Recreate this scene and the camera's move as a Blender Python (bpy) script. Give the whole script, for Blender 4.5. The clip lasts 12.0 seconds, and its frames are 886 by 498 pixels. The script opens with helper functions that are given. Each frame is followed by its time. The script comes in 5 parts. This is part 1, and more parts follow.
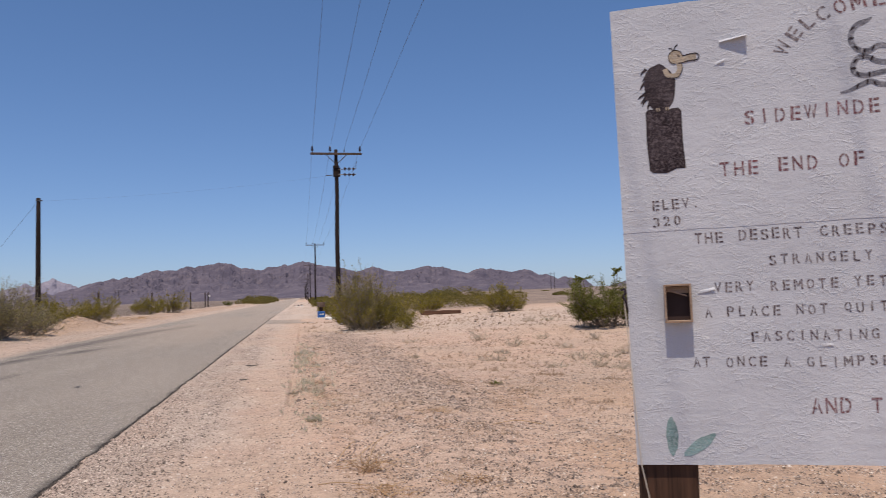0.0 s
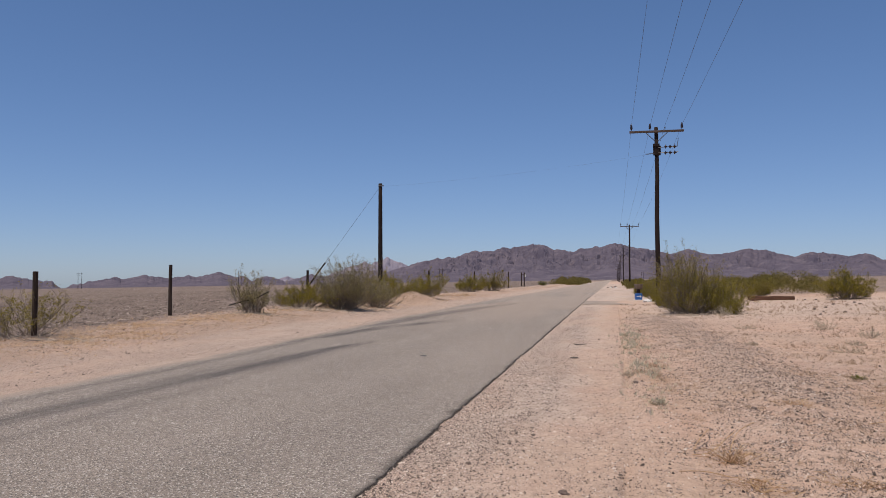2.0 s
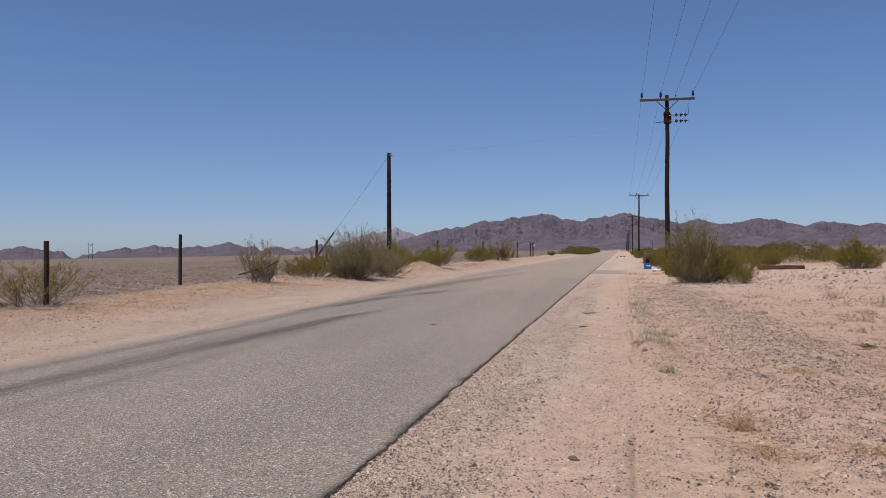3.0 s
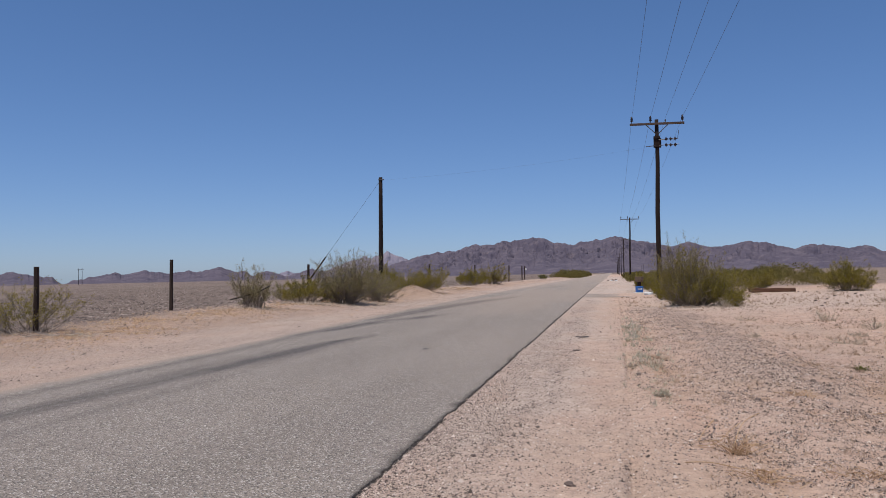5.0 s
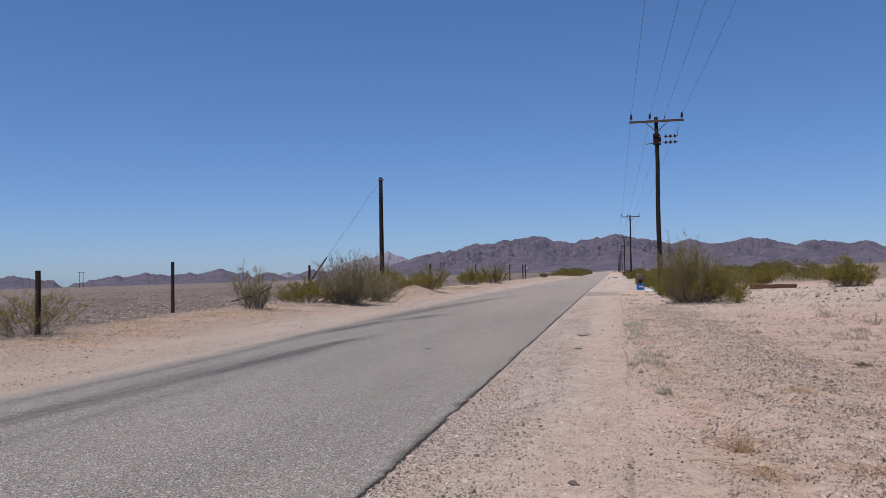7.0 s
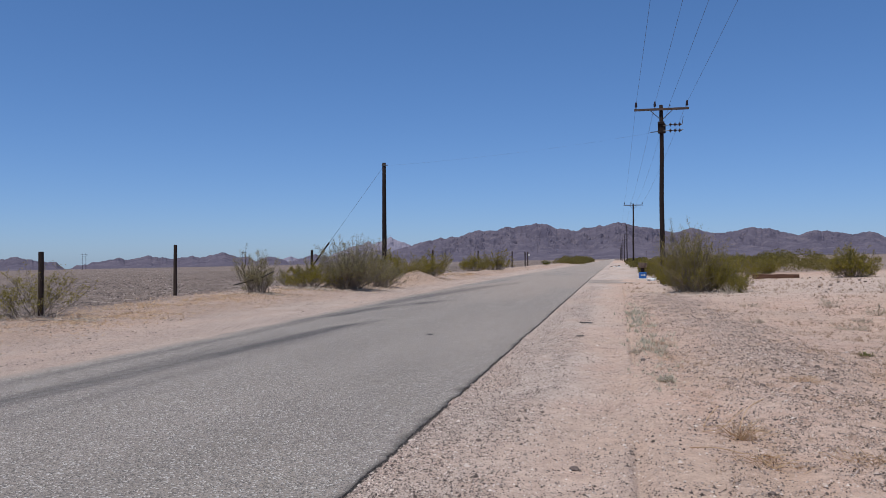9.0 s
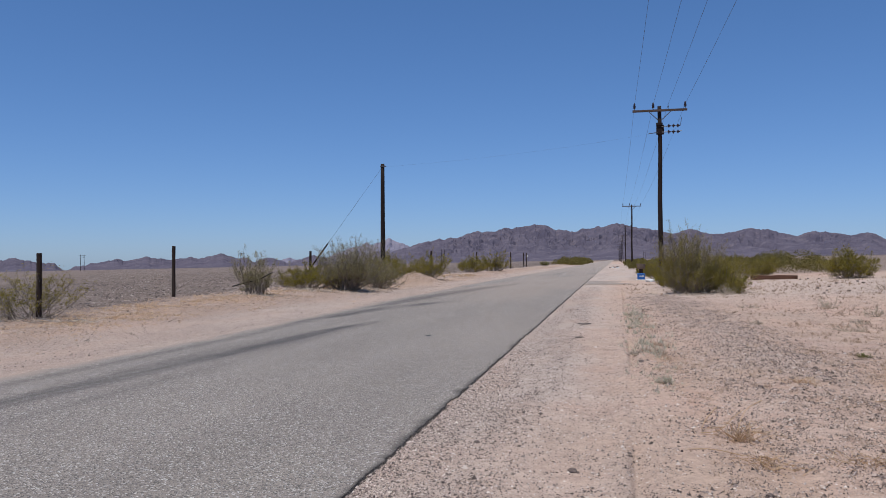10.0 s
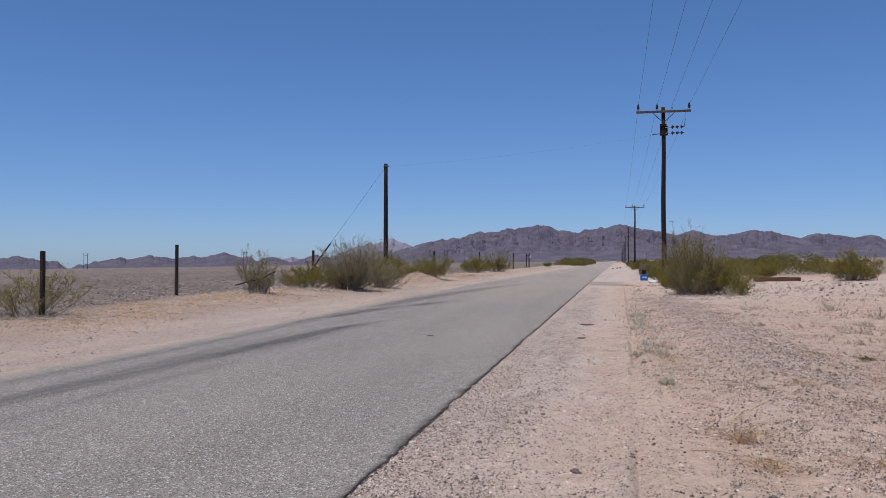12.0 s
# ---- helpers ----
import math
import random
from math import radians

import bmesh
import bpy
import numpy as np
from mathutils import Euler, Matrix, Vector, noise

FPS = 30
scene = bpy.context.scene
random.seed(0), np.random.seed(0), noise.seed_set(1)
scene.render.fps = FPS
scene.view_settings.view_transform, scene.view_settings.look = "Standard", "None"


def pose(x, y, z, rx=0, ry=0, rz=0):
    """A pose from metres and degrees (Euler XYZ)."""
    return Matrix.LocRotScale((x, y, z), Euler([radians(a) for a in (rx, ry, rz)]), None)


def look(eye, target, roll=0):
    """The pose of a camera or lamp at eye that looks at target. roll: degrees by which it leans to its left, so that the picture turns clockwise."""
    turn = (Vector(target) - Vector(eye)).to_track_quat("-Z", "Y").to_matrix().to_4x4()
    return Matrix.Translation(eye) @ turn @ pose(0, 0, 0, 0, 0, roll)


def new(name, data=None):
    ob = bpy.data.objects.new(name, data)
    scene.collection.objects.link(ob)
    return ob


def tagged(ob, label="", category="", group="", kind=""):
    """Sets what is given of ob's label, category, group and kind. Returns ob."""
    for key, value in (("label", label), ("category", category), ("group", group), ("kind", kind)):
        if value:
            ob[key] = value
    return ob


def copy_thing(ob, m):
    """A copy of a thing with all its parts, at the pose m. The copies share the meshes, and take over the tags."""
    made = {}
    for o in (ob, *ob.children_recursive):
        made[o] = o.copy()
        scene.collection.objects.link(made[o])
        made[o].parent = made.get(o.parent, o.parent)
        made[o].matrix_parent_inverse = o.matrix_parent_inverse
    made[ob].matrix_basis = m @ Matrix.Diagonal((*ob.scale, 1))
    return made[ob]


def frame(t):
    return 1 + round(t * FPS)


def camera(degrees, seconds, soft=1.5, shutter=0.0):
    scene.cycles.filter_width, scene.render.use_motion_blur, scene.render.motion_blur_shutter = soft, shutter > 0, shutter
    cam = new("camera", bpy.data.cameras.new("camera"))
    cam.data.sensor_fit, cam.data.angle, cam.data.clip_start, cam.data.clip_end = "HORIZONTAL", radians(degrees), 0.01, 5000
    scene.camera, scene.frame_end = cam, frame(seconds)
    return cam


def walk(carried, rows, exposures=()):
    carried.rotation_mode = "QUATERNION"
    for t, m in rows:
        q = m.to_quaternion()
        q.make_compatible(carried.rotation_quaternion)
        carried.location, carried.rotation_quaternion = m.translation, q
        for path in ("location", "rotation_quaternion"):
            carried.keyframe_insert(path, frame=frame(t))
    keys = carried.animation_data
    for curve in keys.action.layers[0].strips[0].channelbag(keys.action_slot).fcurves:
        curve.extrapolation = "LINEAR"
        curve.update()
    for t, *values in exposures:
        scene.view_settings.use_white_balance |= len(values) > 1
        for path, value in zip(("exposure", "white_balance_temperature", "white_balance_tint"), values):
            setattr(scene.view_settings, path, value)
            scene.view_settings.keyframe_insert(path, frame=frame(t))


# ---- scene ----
cam = camera(57.13, 12.0, soft=0.88, shutter=0.15)
ROWS = (
    (0.0, pose(0.423, -0.224, 1.552, 93.15, 1.39, -10.03)),
    (0.5, pose(0.289, -0.148, 1.562, 93.06, 0.95, -1.78)),
    (1.0, pose(0.163, -0.050, 1.544, 93.21, 0.47, 4.02)),
    (1.5, pose(0.088, -0.023, 1.525, 92.87, 0.07, 9.09)),
    (2.0, pose(0.051, -0.022, 1.513, 92.15, 0.12, 11.62)),
    (2.5, pose(0.039, -0.020, 1.500, 91.14, 0.11, 12.29)),
    (3.0, pose(0.037, -0.002, 1.494, 90.03, 0.18, 12.23)),
    (3.2, pose(0.029, 0.007, 1.498, 89.70, 0.19, 12.14)),
    (3.6, pose(0.027, 0.004, 1.497, 89.42, 0.24, 12.00)),
    (4.8, pose(0.017, 0.000, 1.498, 91.55, 0.40, 11.64)),
    (5.0, pose(0.016, 0.000, 1.498, 91.72, 0.42, 11.64)),
    (5.5, pose(0.010, -0.005, 1.501, 91.81, 0.45, 11.93)),
    (6.0, pose(0.014, -0.016, 1.498, 91.73, 0.75, 11.92)),
    (6.5, pose(0.009, -0.007, 1.500, 91.65, 0.94, 11.73)),
    (7.0, pose(0.011, -0.011, 1.507, 91.68, 0.99, 11.70)),
    (9.0, pose(-0.007, 0.002, 1.494, 90.72, 0.32, 11.85)),
    (9.5, pose(0.000, 0.000, 1.500, 90.60, 0.30, 11.85)),
    (10.0, pose(-0.003, -0.001, 1.501, 90.79, 0.33, 11.75)),
    (10.5, pose(-0.001, -0.005, 1.501, 90.92, 0.38, 11.70)),
    (11.0, pose(-0.005, 0.003, 1.502, 91.06, 0.41, 11.70)),
    (11.5, pose(-0.013, 0.007, 1.497, 90.98, 0.09, 11.84)),
    (12.0, pose(-0.010, 0.005, 1.497, 90.80, 0.02, 11.94)),
)
EXPOSURES = ((0.0, 0.19, 7450, 14), (0.5, 0.18, 7560, 14), (1.0, 0.11, 7560, 14), (2.5, 0.02, 7550, 15), (3.2, 0.0, 7450, 15), (5.0, 0.0, 6950, 13), (6.0, 0.0, 6750, 12), (7.0, 0.0, 6600, 11), (9.0, 0.0, 6450, 10), (12.0, 0.0, 6450, 10))
walk(cam, ROWS, EXPOSURES)

# ---- world and sun ----
SUN_EL = 71.0
SUN_DIR = Vector((-0.417, -0.909, 0.0)).normalized()      # horizontal way towards the sun
world = bpy.data.worlds.new("desert_sky")
scene.world = world
world.use_nodes = True
wt = world.node_tree
sky = wt.nodes.new("ShaderNodeTexSky")
sky.sky_type = "NISHITA"
sky.sun_disc = False
sky.sun_elevation = radians(SUN_EL)
sky.sun_rotation = math.atan2(SUN_DIR.x, SUN_DIR.y)
sky.altitude = 2200.0
sky.air_density = 1.0
sky.dust_density = 1.6
sky.ozone_density = 3.0
tint = wt.nodes.new("ShaderNodeMix")
tint.data_type, tint.blend_type = "RGBA", "MULTIPLY"
tint.inputs[0].default_value = 1.0
tint.inputs[7].default_value = (0.84, 1.175, 1.70, 1)
soften = wt.nodes.new("ShaderNodeGamma")
soften.inputs[1].default_value = 0.815
wt.links.new(sky.outputs[0], soften.inputs[0])
wt.links.new(soften.outputs[0], tint.inputs[6])
bands = wt.nodes.new("ShaderNodeSeparateColor")
wt.links.new(tint.outputs[2], bands.inputs[0])
red = wt.nodes.new("ShaderNodeMath")
red.operation = "POWER"
red.inputs[1].default_value = 1.14
wt.links.new(bands.outputs[0], red.inputs[0])
level = wt.nodes.new("ShaderNodeMath")
level.operation = "MULTIPLY"
level.inputs[1].default_value = 0.915
wt.links.new(red.outputs[0], level.inputs[0])
joined = wt.nodes.new("ShaderNodeCombineColor")
wt.links.new(level.outputs[0], joined.inputs[0])
wt.links.new(bands.outputs[1], joined.inputs[1])
wt.links.new(bands.outputs[2], joined.inputs[2])
wt.links.new(joined.outputs[0], wt.nodes["Background"].inputs[0])
wt.nodes["Background"].inputs[1].default_value = 0.085

sun_data = bpy.data.lights.new("sun", "SUN")
sun_data.energy = 3.6
sun_data.angle = radians(0.53)
sun_data.color = (1.0, 0.95, 0.88)
sun = new("sun", sun_data)
to_sun = Vector((SUN_DIR.x * math.cos(radians(SUN_EL)), SUN_DIR.y * math.cos(radians(SUN_EL)), math.sin(radians(SUN_EL))))
sun.matrix_world = look(to_sun * 60, (0, 0, 0))


# ---- material helpers ----
class Nodes:
    """A small builder for node materials."""

    def __init__(self, name, rough=0.9, metal=0.0, spec=0.3):
        self.mat = bpy.data.materials.new(name)
        self.mat.use_nodes = True
        self.t = self.mat.node_tree
        self.bsdf = self.t.nodes["Principled BSDF"]
        self.bsdf.inputs["Roughness"].default_value = rough
        self.bsdf.inputs["Metallic"].default_value = metal
        self.bsdf.inputs["Specular IOR Level"].default_value = spec

    def put(self, sock, v):
        if isinstance(v, bpy.types.NodeSocket):
            self.t.links.new(v, sock)
        elif isinstance(v, (tuple, list)) and len(v) == 3 and sock.type == "RGBA":
            sock.default_value = (*v, 1)
        else:
            sock.default_value = v

    def pos(self):
        return self.t.nodes.new("ShaderNodeNewGeometry").outputs["Position"]

    def local(self):
        return self.t.nodes.new("ShaderNodeTexCoord").outputs["Object"]

    def island(self):
        return self.t.nodes.new("ShaderNodeNewGeometry").outputs["Random Per Island"]

    def object_random(self):
        return self.t.nodes.new("ShaderNodeObjectInfo").outputs["Random"]

    def attr(self, name):
        n = self.t.nodes.new("ShaderNodeAttribute")
        n.attribute_name = name
        return n.outputs["Fac"]

    def scaled(self, vec, s):
        n = self.t.nodes.new("ShaderNodeVectorMath")
        n.operation = "MULTIPLY"
        self.put(n.inputs[0], vec)
        n.inputs[1].default_value = s
        return n.outputs[0]

    def noise(self, vec, scale, detail=3.0, rough=0.55, distort=0.0):
        n = self.t.nodes.new("ShaderNodeTexNoise")
        self.put(n.inputs["Vector"], vec)
        n.inputs["Scale"].default_value = scale
        n.inputs["Detail"].default_value = detail
        n.inputs["Roughness"].default_value = rough
        n.inputs["Distortion"].default_value = distort
        return n.outputs["Fac"]

    def cells(self, vec, scale, feature="F1", out="Distance"):
        n = self.t.nodes.new("ShaderNodeTexVoronoi")
        n.feature = feature
        self.put(n.inputs["Vector"], vec)
        n.inputs["Scale"].default_value = scale
        return n.outputs[out]

    def ramp(self, v, lo, hi, a=0.0, b=1.0):
        n = self.t.nodes.new("ShaderNodeMapRange")
        self.put(n.inputs[0], v)
        for i, x in enumerate((lo, hi, a, b)):
            n.inputs[i + 1].default_value = x
        return n.outputs[0]

    def math(self, op, a, b=0.0):
        n = self.t.nodes.new("ShaderNodeMath")
        n.operation = op
        self.put(n.inputs[0], a)
        self.put(n.inputs[1], b)
        return n.outputs[0]

    def mix(self, fac, a, b, blend="MIX"):
        n = self.t.nodes.new("ShaderNodeMix")
        n.data_type = "RGBA"
        n.blend_type = blend
        self.put(n.inputs[0], fac)
        self.put(n.inputs[6], a)
        self.put(n.inputs[7], b)
        return n.outputs[2]

    def bump(self, height, strength=0.5, dist=0.01, after=None):
        n = self.t.nodes.new("ShaderNodeBump")
        n.inputs["Strength"].default_value = strength
        n.inputs["Distance"].default_value = dist
        self.put(n.inputs["Height"], height)
        if after is not None:
            self.put(n.inputs["Normal"], after)
        return n.outputs[0]

    def done(self, color, normal=None, rough=None):
        self.put(self.bsdf.inputs["Base Color"], color)
        if normal is not None:
            self.put(self.bsdf.inputs["Normal"], normal)
        if rough is not None:
            self.put(self.bsdf.inputs["Roughness"], rough)
        return self.mat


def mat_ground():
    m = Nodes("desert_ground", 0.95, spec=0.12)
    p = m.pos()
    flat = m.scaled(p, (1, 1, 0.3))
    big = m.noise(p, 0.25, 4)
    mid = m.noise(p, 1.7, 5, 0.65)
    fine = m.noise(p, 38, 3, 0.7)
    gritv = m.noise(p, 95, 2, 0.8)

    def pebbles(scale, thresh, amount, base, mask=None):
        """Small stones of mixed tone, each cell one stone; amount is the share that shows."""
        col = m.t.nodes.new("ShaderNodeSeparateColor")
        m.put(col.inputs[0], m.cells(flat, scale, out="Color"))
        dist = m.cells(flat, scale)
        shape = m.ramp(dist, thresh, thresh + 0.12, 1, 0)
        some = m.ramp(col.outputs[1], 1 - amount, 1 - amount + 0.05)
        if mask is not None:
            some = m.math("MULTIPLY", some, mask)
        tone = m.mix(m.ramp(col.outputs[0], 0.55, 0.95), (0.085, 0.066, 0.060), (0.30, 0.235, 0.205))
        tone = m.mix(m.ramp(col.outputs[2], 0.72, 0.80), tone, (0.72, 0.63, 0.55))
        return m.mix(m.math("MULTIPLY", shape, some), base, tone), m.math("MULTIPLY", shape, some)

    sand = m.mix(m.ramp(mid, 0.35, 0.68), (0.585, 0.390, 0.292), (0.695, 0.517, 0.412))
    sand = m.mix(m.ramp(big, 0.42, 0.62), sand, (0.58, 0.425, 0.325))
    pale = m.mix(m.ramp(mid, 0.32, 0.68), (0.53, 0.438, 0.374), (0.668, 0.566, 0.487))
    ochre = m.mix(m.ramp(m.noise(p, 5, 5, 0.75), 0.35, 0.65), (0.38, 0.225, 0.135), (0.62, 0.425, 0.285))
    gravel = m.mix(m.ramp(m.noise(p, 26, 3, 0.8), 0.35, 0.65), (0.315, 0.248, 0.212), (0.60, 0.485, 0.415))
    dark = m.mix(m.ramp(m.noise(p, 2.4, 6, 0.85), 0.38, 0.62), (0.045, 0.037, 0.033), (0.225, 0.182, 0.156))
    dark = m.mix(m.ramp(m.noise(p, 0.045, 4, 0.6), 0.45, 0.62, 0, 0.55), dark, (0.20, 0.15, 0.13))
    c = m.mix(m.attr("pale"), sand, pale)
    c = m.mix(m.attr("ochre"), c, ochre)
    grav = m.math("MULTIPLY", m.attr("gravel"), m.ramp(m.noise(p, 4, 4, 0.7), 0.25, 0.55, 0.35, 1.0))
    c = m.mix(m.math("MULTIPLY", grav, 0.65), c, gravel)
    c = m.mix(m.attr("plain"), c, dark)
    c = m.mix(m.ramp(fine, 0.40, 0.70, 0, 0.45), c, (0.33, 0.255, 0.21))
    c = m.mix(m.ramp(m.noise(p, 9, 6, 0.8), 0.42, 0.66, 0, 0.50), c, (0.30, 0.215, 0.165))
    patch = m.ramp(m.noise(p, 2.6, 4, 0.7), 0.40, 0.62)
    c, h1 = pebbles(58, 0.26, 0.32, c, m.math("MAXIMUM", grav, m.math("MULTIPLY", patch, 0.6)))
    c, h2 = pebbles(92, 0.30, 0.60, c, m.math("MAXIMUM", m.math("MULTIPLY", patch, 0.7), grav))
    stony = m.attr("plain")
    for scale in (1.6, 5.5):
        cell = m.t.nodes.new("ShaderNodeSeparateColor")
        m.put(cell.inputs[0], m.cells(flat, scale, out="Color"))
        lump = m.math("MULTIPLY", m.ramp(m.cells(flat, scale), 0.30, 0.42, 1, 0), stony)
        c = m.mix(m.math("MULTIPLY", lump, m.ramp(cell.outputs[1], 0.66, 0.72)), c, (0.36, 0.30, 0.26))
        c = m.mix(m.math("MULTIPLY", lump, m.ramp(cell.outputs[2], 0.66, 0.72)), c, (0.050, 0.040, 0.036))
    c = m.mix(m.ramp(gritv, 0.60, 0.70, 0, 0.55), c, (0.17, 0.13, 0.11))
    h = m.math("ADD", m.math("MULTIPLY", fine, 0.5), m.math("MULTIPLY", gritv, 0.4))
    h = m.math("ADD", h, m.math("ADD", m.math("MULTIPLY", h1, 0.7), m.math("MULTIPLY", h2, 0.4)))
    n = m.bump(m.noise(p, 6, 5, 0.65), 0.8, 0.07)
    n = m.bump(h, 0.9, 0.020, n)
    return m.done(c, n)


def mat_asphalt():
    m = Nodes("worn_asphalt", 0.85, spec=0.25)
    p = m.pos()
    long = m.scaled(p, (1.0, 0.12, 1.0))
    base = m.mix(m.ramp(m.noise(long, 0.9, 4), 0.3, 0.7), (0.258, 0.223, 0.191), (0.332, 0.287, 0.247))
    base = m.mix(m.ramp(m.noise(p, 0.7, 4, 0.65), 0.45, 0.7, 0, 0.5), base, (0.325, 0.283, 0.235))
    agg = m.cells(p, 82, out="Color")
    sep = m.t.nodes.new("ShaderNodeSeparateColor")
    m.put(sep.inputs[0], agg)
    c = m.mix(m.ramp(sep.outputs[0], 0.5, 0.95, 0, 0.8), base, (0.075, 0.07, 0.066))
    c = m.mix(m.ramp(sep.outputs[1], 0.84, 0.95, 0, 0.8), c, (0.66, 0.62, 0.57))
    streak = m.math("MULTIPLY", m.attr("dark"), m.ramp(m.noise(m.scaled(p, (1.0, 0.07, 1.0)), 9, 4, 0.7), 0.3, 0.6, 0.6, 1.0))
    c = m.mix(streak, c, m.mix(m.ramp(sep.outputs[1], 0.7, 1.0), (0.090, 0.081, 0.078), (0.16, 0.148, 0.140)))
    c = m.mix(m.attr("dust_and_far_tan"), c, (0.40, 0.32, 0.26))
    c = m.mix(m.attr("rim"), c, m.mix(m.ramp(sep.outputs[0], 0.3, 0.9), (0.05, 0.045, 0.04), (0.17, 0.145, 0.125)))
    n = m.bump(m.cells(p, 82), 0.9, 0.012)
    n = m.bump(m.noise(p, 3.0, 3), 0.2, 0.03, n)
    return m.done(c, n)


def mat_rock(name, a, b, d):
    m = Nodes(name, 1.0, spec=0.05)
    p = m.pos()
    c = m.mix(m.ramp(m.noise(p, 0.006, 6, 0.65), 0.35, 0.65), a, b)
    c = m.mix(m.ramp(m.noise(m.scaled(p, (1, 1, 0.35)), 0.02, 5, 0.75), 0.5, 0.7, 0, 0.7), c, d)
    return m.done(c, m.bump(m.noise(p, 0.03, 5, 0.7), 0.5, 20))


def mat_stone(name, cols):
    m = Nodes(name, 0.9, spec=0.2)
    r = m.island()
    ramp = m.t.nodes.new("ShaderNodeValToRGB")
    m.put(ramp.inputs[0], r)
    el = ramp.color_ramp.elements
    el[0].color, el[1].color = (*cols[0], 1), (*cols[-1], 1)
    for i, col in enumerate(cols[1:-1]):
        e = el.new((i + 1) / (len(cols) - 1))
        e.color = (*col, 1)
    c = m.mix(m.ramp(m.noise(m.pos(), 60, 3), 0.4, 0.7, 0, 0.25), ramp.outputs[0], (0.45, 0.35, 0.28))
    return m.done(c, m.bump(m.noise(m.pos(), 90, 3), 0.4, 0.004))


def mat_wood(name, a, b, scale=(14, 14, 0.8), rough=0.9, bump=0.004):
    m = Nodes(name, rough, spec=0.2)
    p = m.local()
    g = m.noise(m.scaled(p, scale), 2.0, 5, 0.65, 0.4)
    c = m.mix(m.ramp(g, 0.32, 0.68), a, b)
    c = m.mix(m.ramp(m.noise(p, 1.3, 3), 0.5, 0.75, 0, 0.5), c, tuple(x * 0.6 for x in a))
    return m.done(c, m.bump(g, 0.7, bump))


def mat_plain(name, col, rough=0.7, metal=0.0, vary=0.25, scale=9.0, spec=0.3):
    m = Nodes(name, rough, metal, spec)
    p = m.local()
    c = m.mix(m.ramp(m.noise(p, scale, 4), 0.35, 0.7), tuple(x * (1 - vary) for x in col), col)
    return m.done(c, m.bump(m.noise(p, scale * 6, 3), 0.25, 0.002))


def mat_leaf(name, a, b, d):
    m = Nodes(name, 0.85, spec=0.08)
    r = m.island()
    c = m.mix(m.ramp(r, 0.0, 0.75), a, b)
    c = m.mix(m.ramp(r, 0.82, 1.0), c, d)
    c = m.mix(m.ramp(m.noise(m.pos(), 1.5, 3), 0.4, 0.65, 0, 0.5), c, a)
    m.bsdf.inputs["Base Color"].default_value = (*a, 1)
    m.put(m.bsdf.inputs["Base Color"], c)
    thin = m.t.nodes.new("ShaderNodeBsdfTranslucent")
    m.put(thin.inputs[0], c)
    mixer = m.t.nodes.new("ShaderNodeMixShader")
    mixer.inputs[0].default_value = 0.48
    out = m.t.nodes["Material Output"]
    m.t.links.new(m.bsdf.outputs[0], mixer.inputs[1])
    m.t.links.new(thin.outputs[0], mixer.inputs[2])
    m.t.links.new(mixer.outputs[0], out.inputs[0])
    return m.mat


def mat_board():
    """White paint rolled over coarse strand board."""
    m = Nodes("white_paint_on_strand_board", 0.7, spec=0.25)
    p = m.local()
    c = m.mix(m.ramp(m.noise(p, 1.6, 4), 0.35, 0.7), (0.452, 0.466, 0.502), (0.530, 0.544, 0.576))
    c = m.mix(m.ramp(m.noise(m.scaled(p, (1, 1, 0.5)), 5, 5, 0.7), 0.58, 0.75, 0, 0.4), c, (0.44, 0.44, 0.46))
    n = m.bump(m.noise(m.scaled(p, (3.5, 1, 8)), 1.6, 5, 0.7, 0.8), 0.18, 0.022)
    n = m.bump(m.noise(p, 6, 5, 0.7), 0.20, 0.03, n)
    patchy = m.ramp(m.noise(p, 4.2, 4, 0.7), 0.44, 0.62, 0.0, 1.8)
    for turn, seed in ((5, 0.0), (-13, 3.7), (31, 8.1), (-38, 12.9), (76, 5.3)):
        t = m.t.nodes.new("ShaderNodeMapping")
        t.inputs["Rotation"].default_value = (0, radians(turn), 0)
        t.inputs["Location"].default_value = (seed, 0, seed * 0.7)
        m.put(t.inputs["Vector"], p)
        ridge_ = m.ramp(m.noise(m.scaled(t.outputs[0], (9.0, 1.0, 46.0)), 1.0, 4, 0.60, 0.9), 0.55, 0.70)
        n = m.bump(m.math("MULTIPLY", ridge_, patchy), 0.22, 0.007, n)
    n = m.bump(m.noise(p, 120, 3, 0.7), 0.25, 0.004, n)
    return m.done(c, n)


def mat_paint(name, col, under=(0.6, 0.58, 0.58), wear=0.55):
    """Thin brush or stencil paint worn through on the board's ridges."""
    m = Nodes(name, 0.8, spec=0.2)
    p = m.local()
    c = m.mix(m.ramp(m.noise(p, 6, 3), 0.4, 0.65), col, tuple(min(1, x * 1.7 + 0.02) for x in col))
    c = m.mix(m.ramp(m.noise(p, 85, 4, 0.75), 0.46, 0.66, 0, wear), c, under)
    return m.done(c, m.bump(m.noise(m.scaled(p, (1, 1, 2.2)), 22, 5, 0.7), 0.4, 0.012))


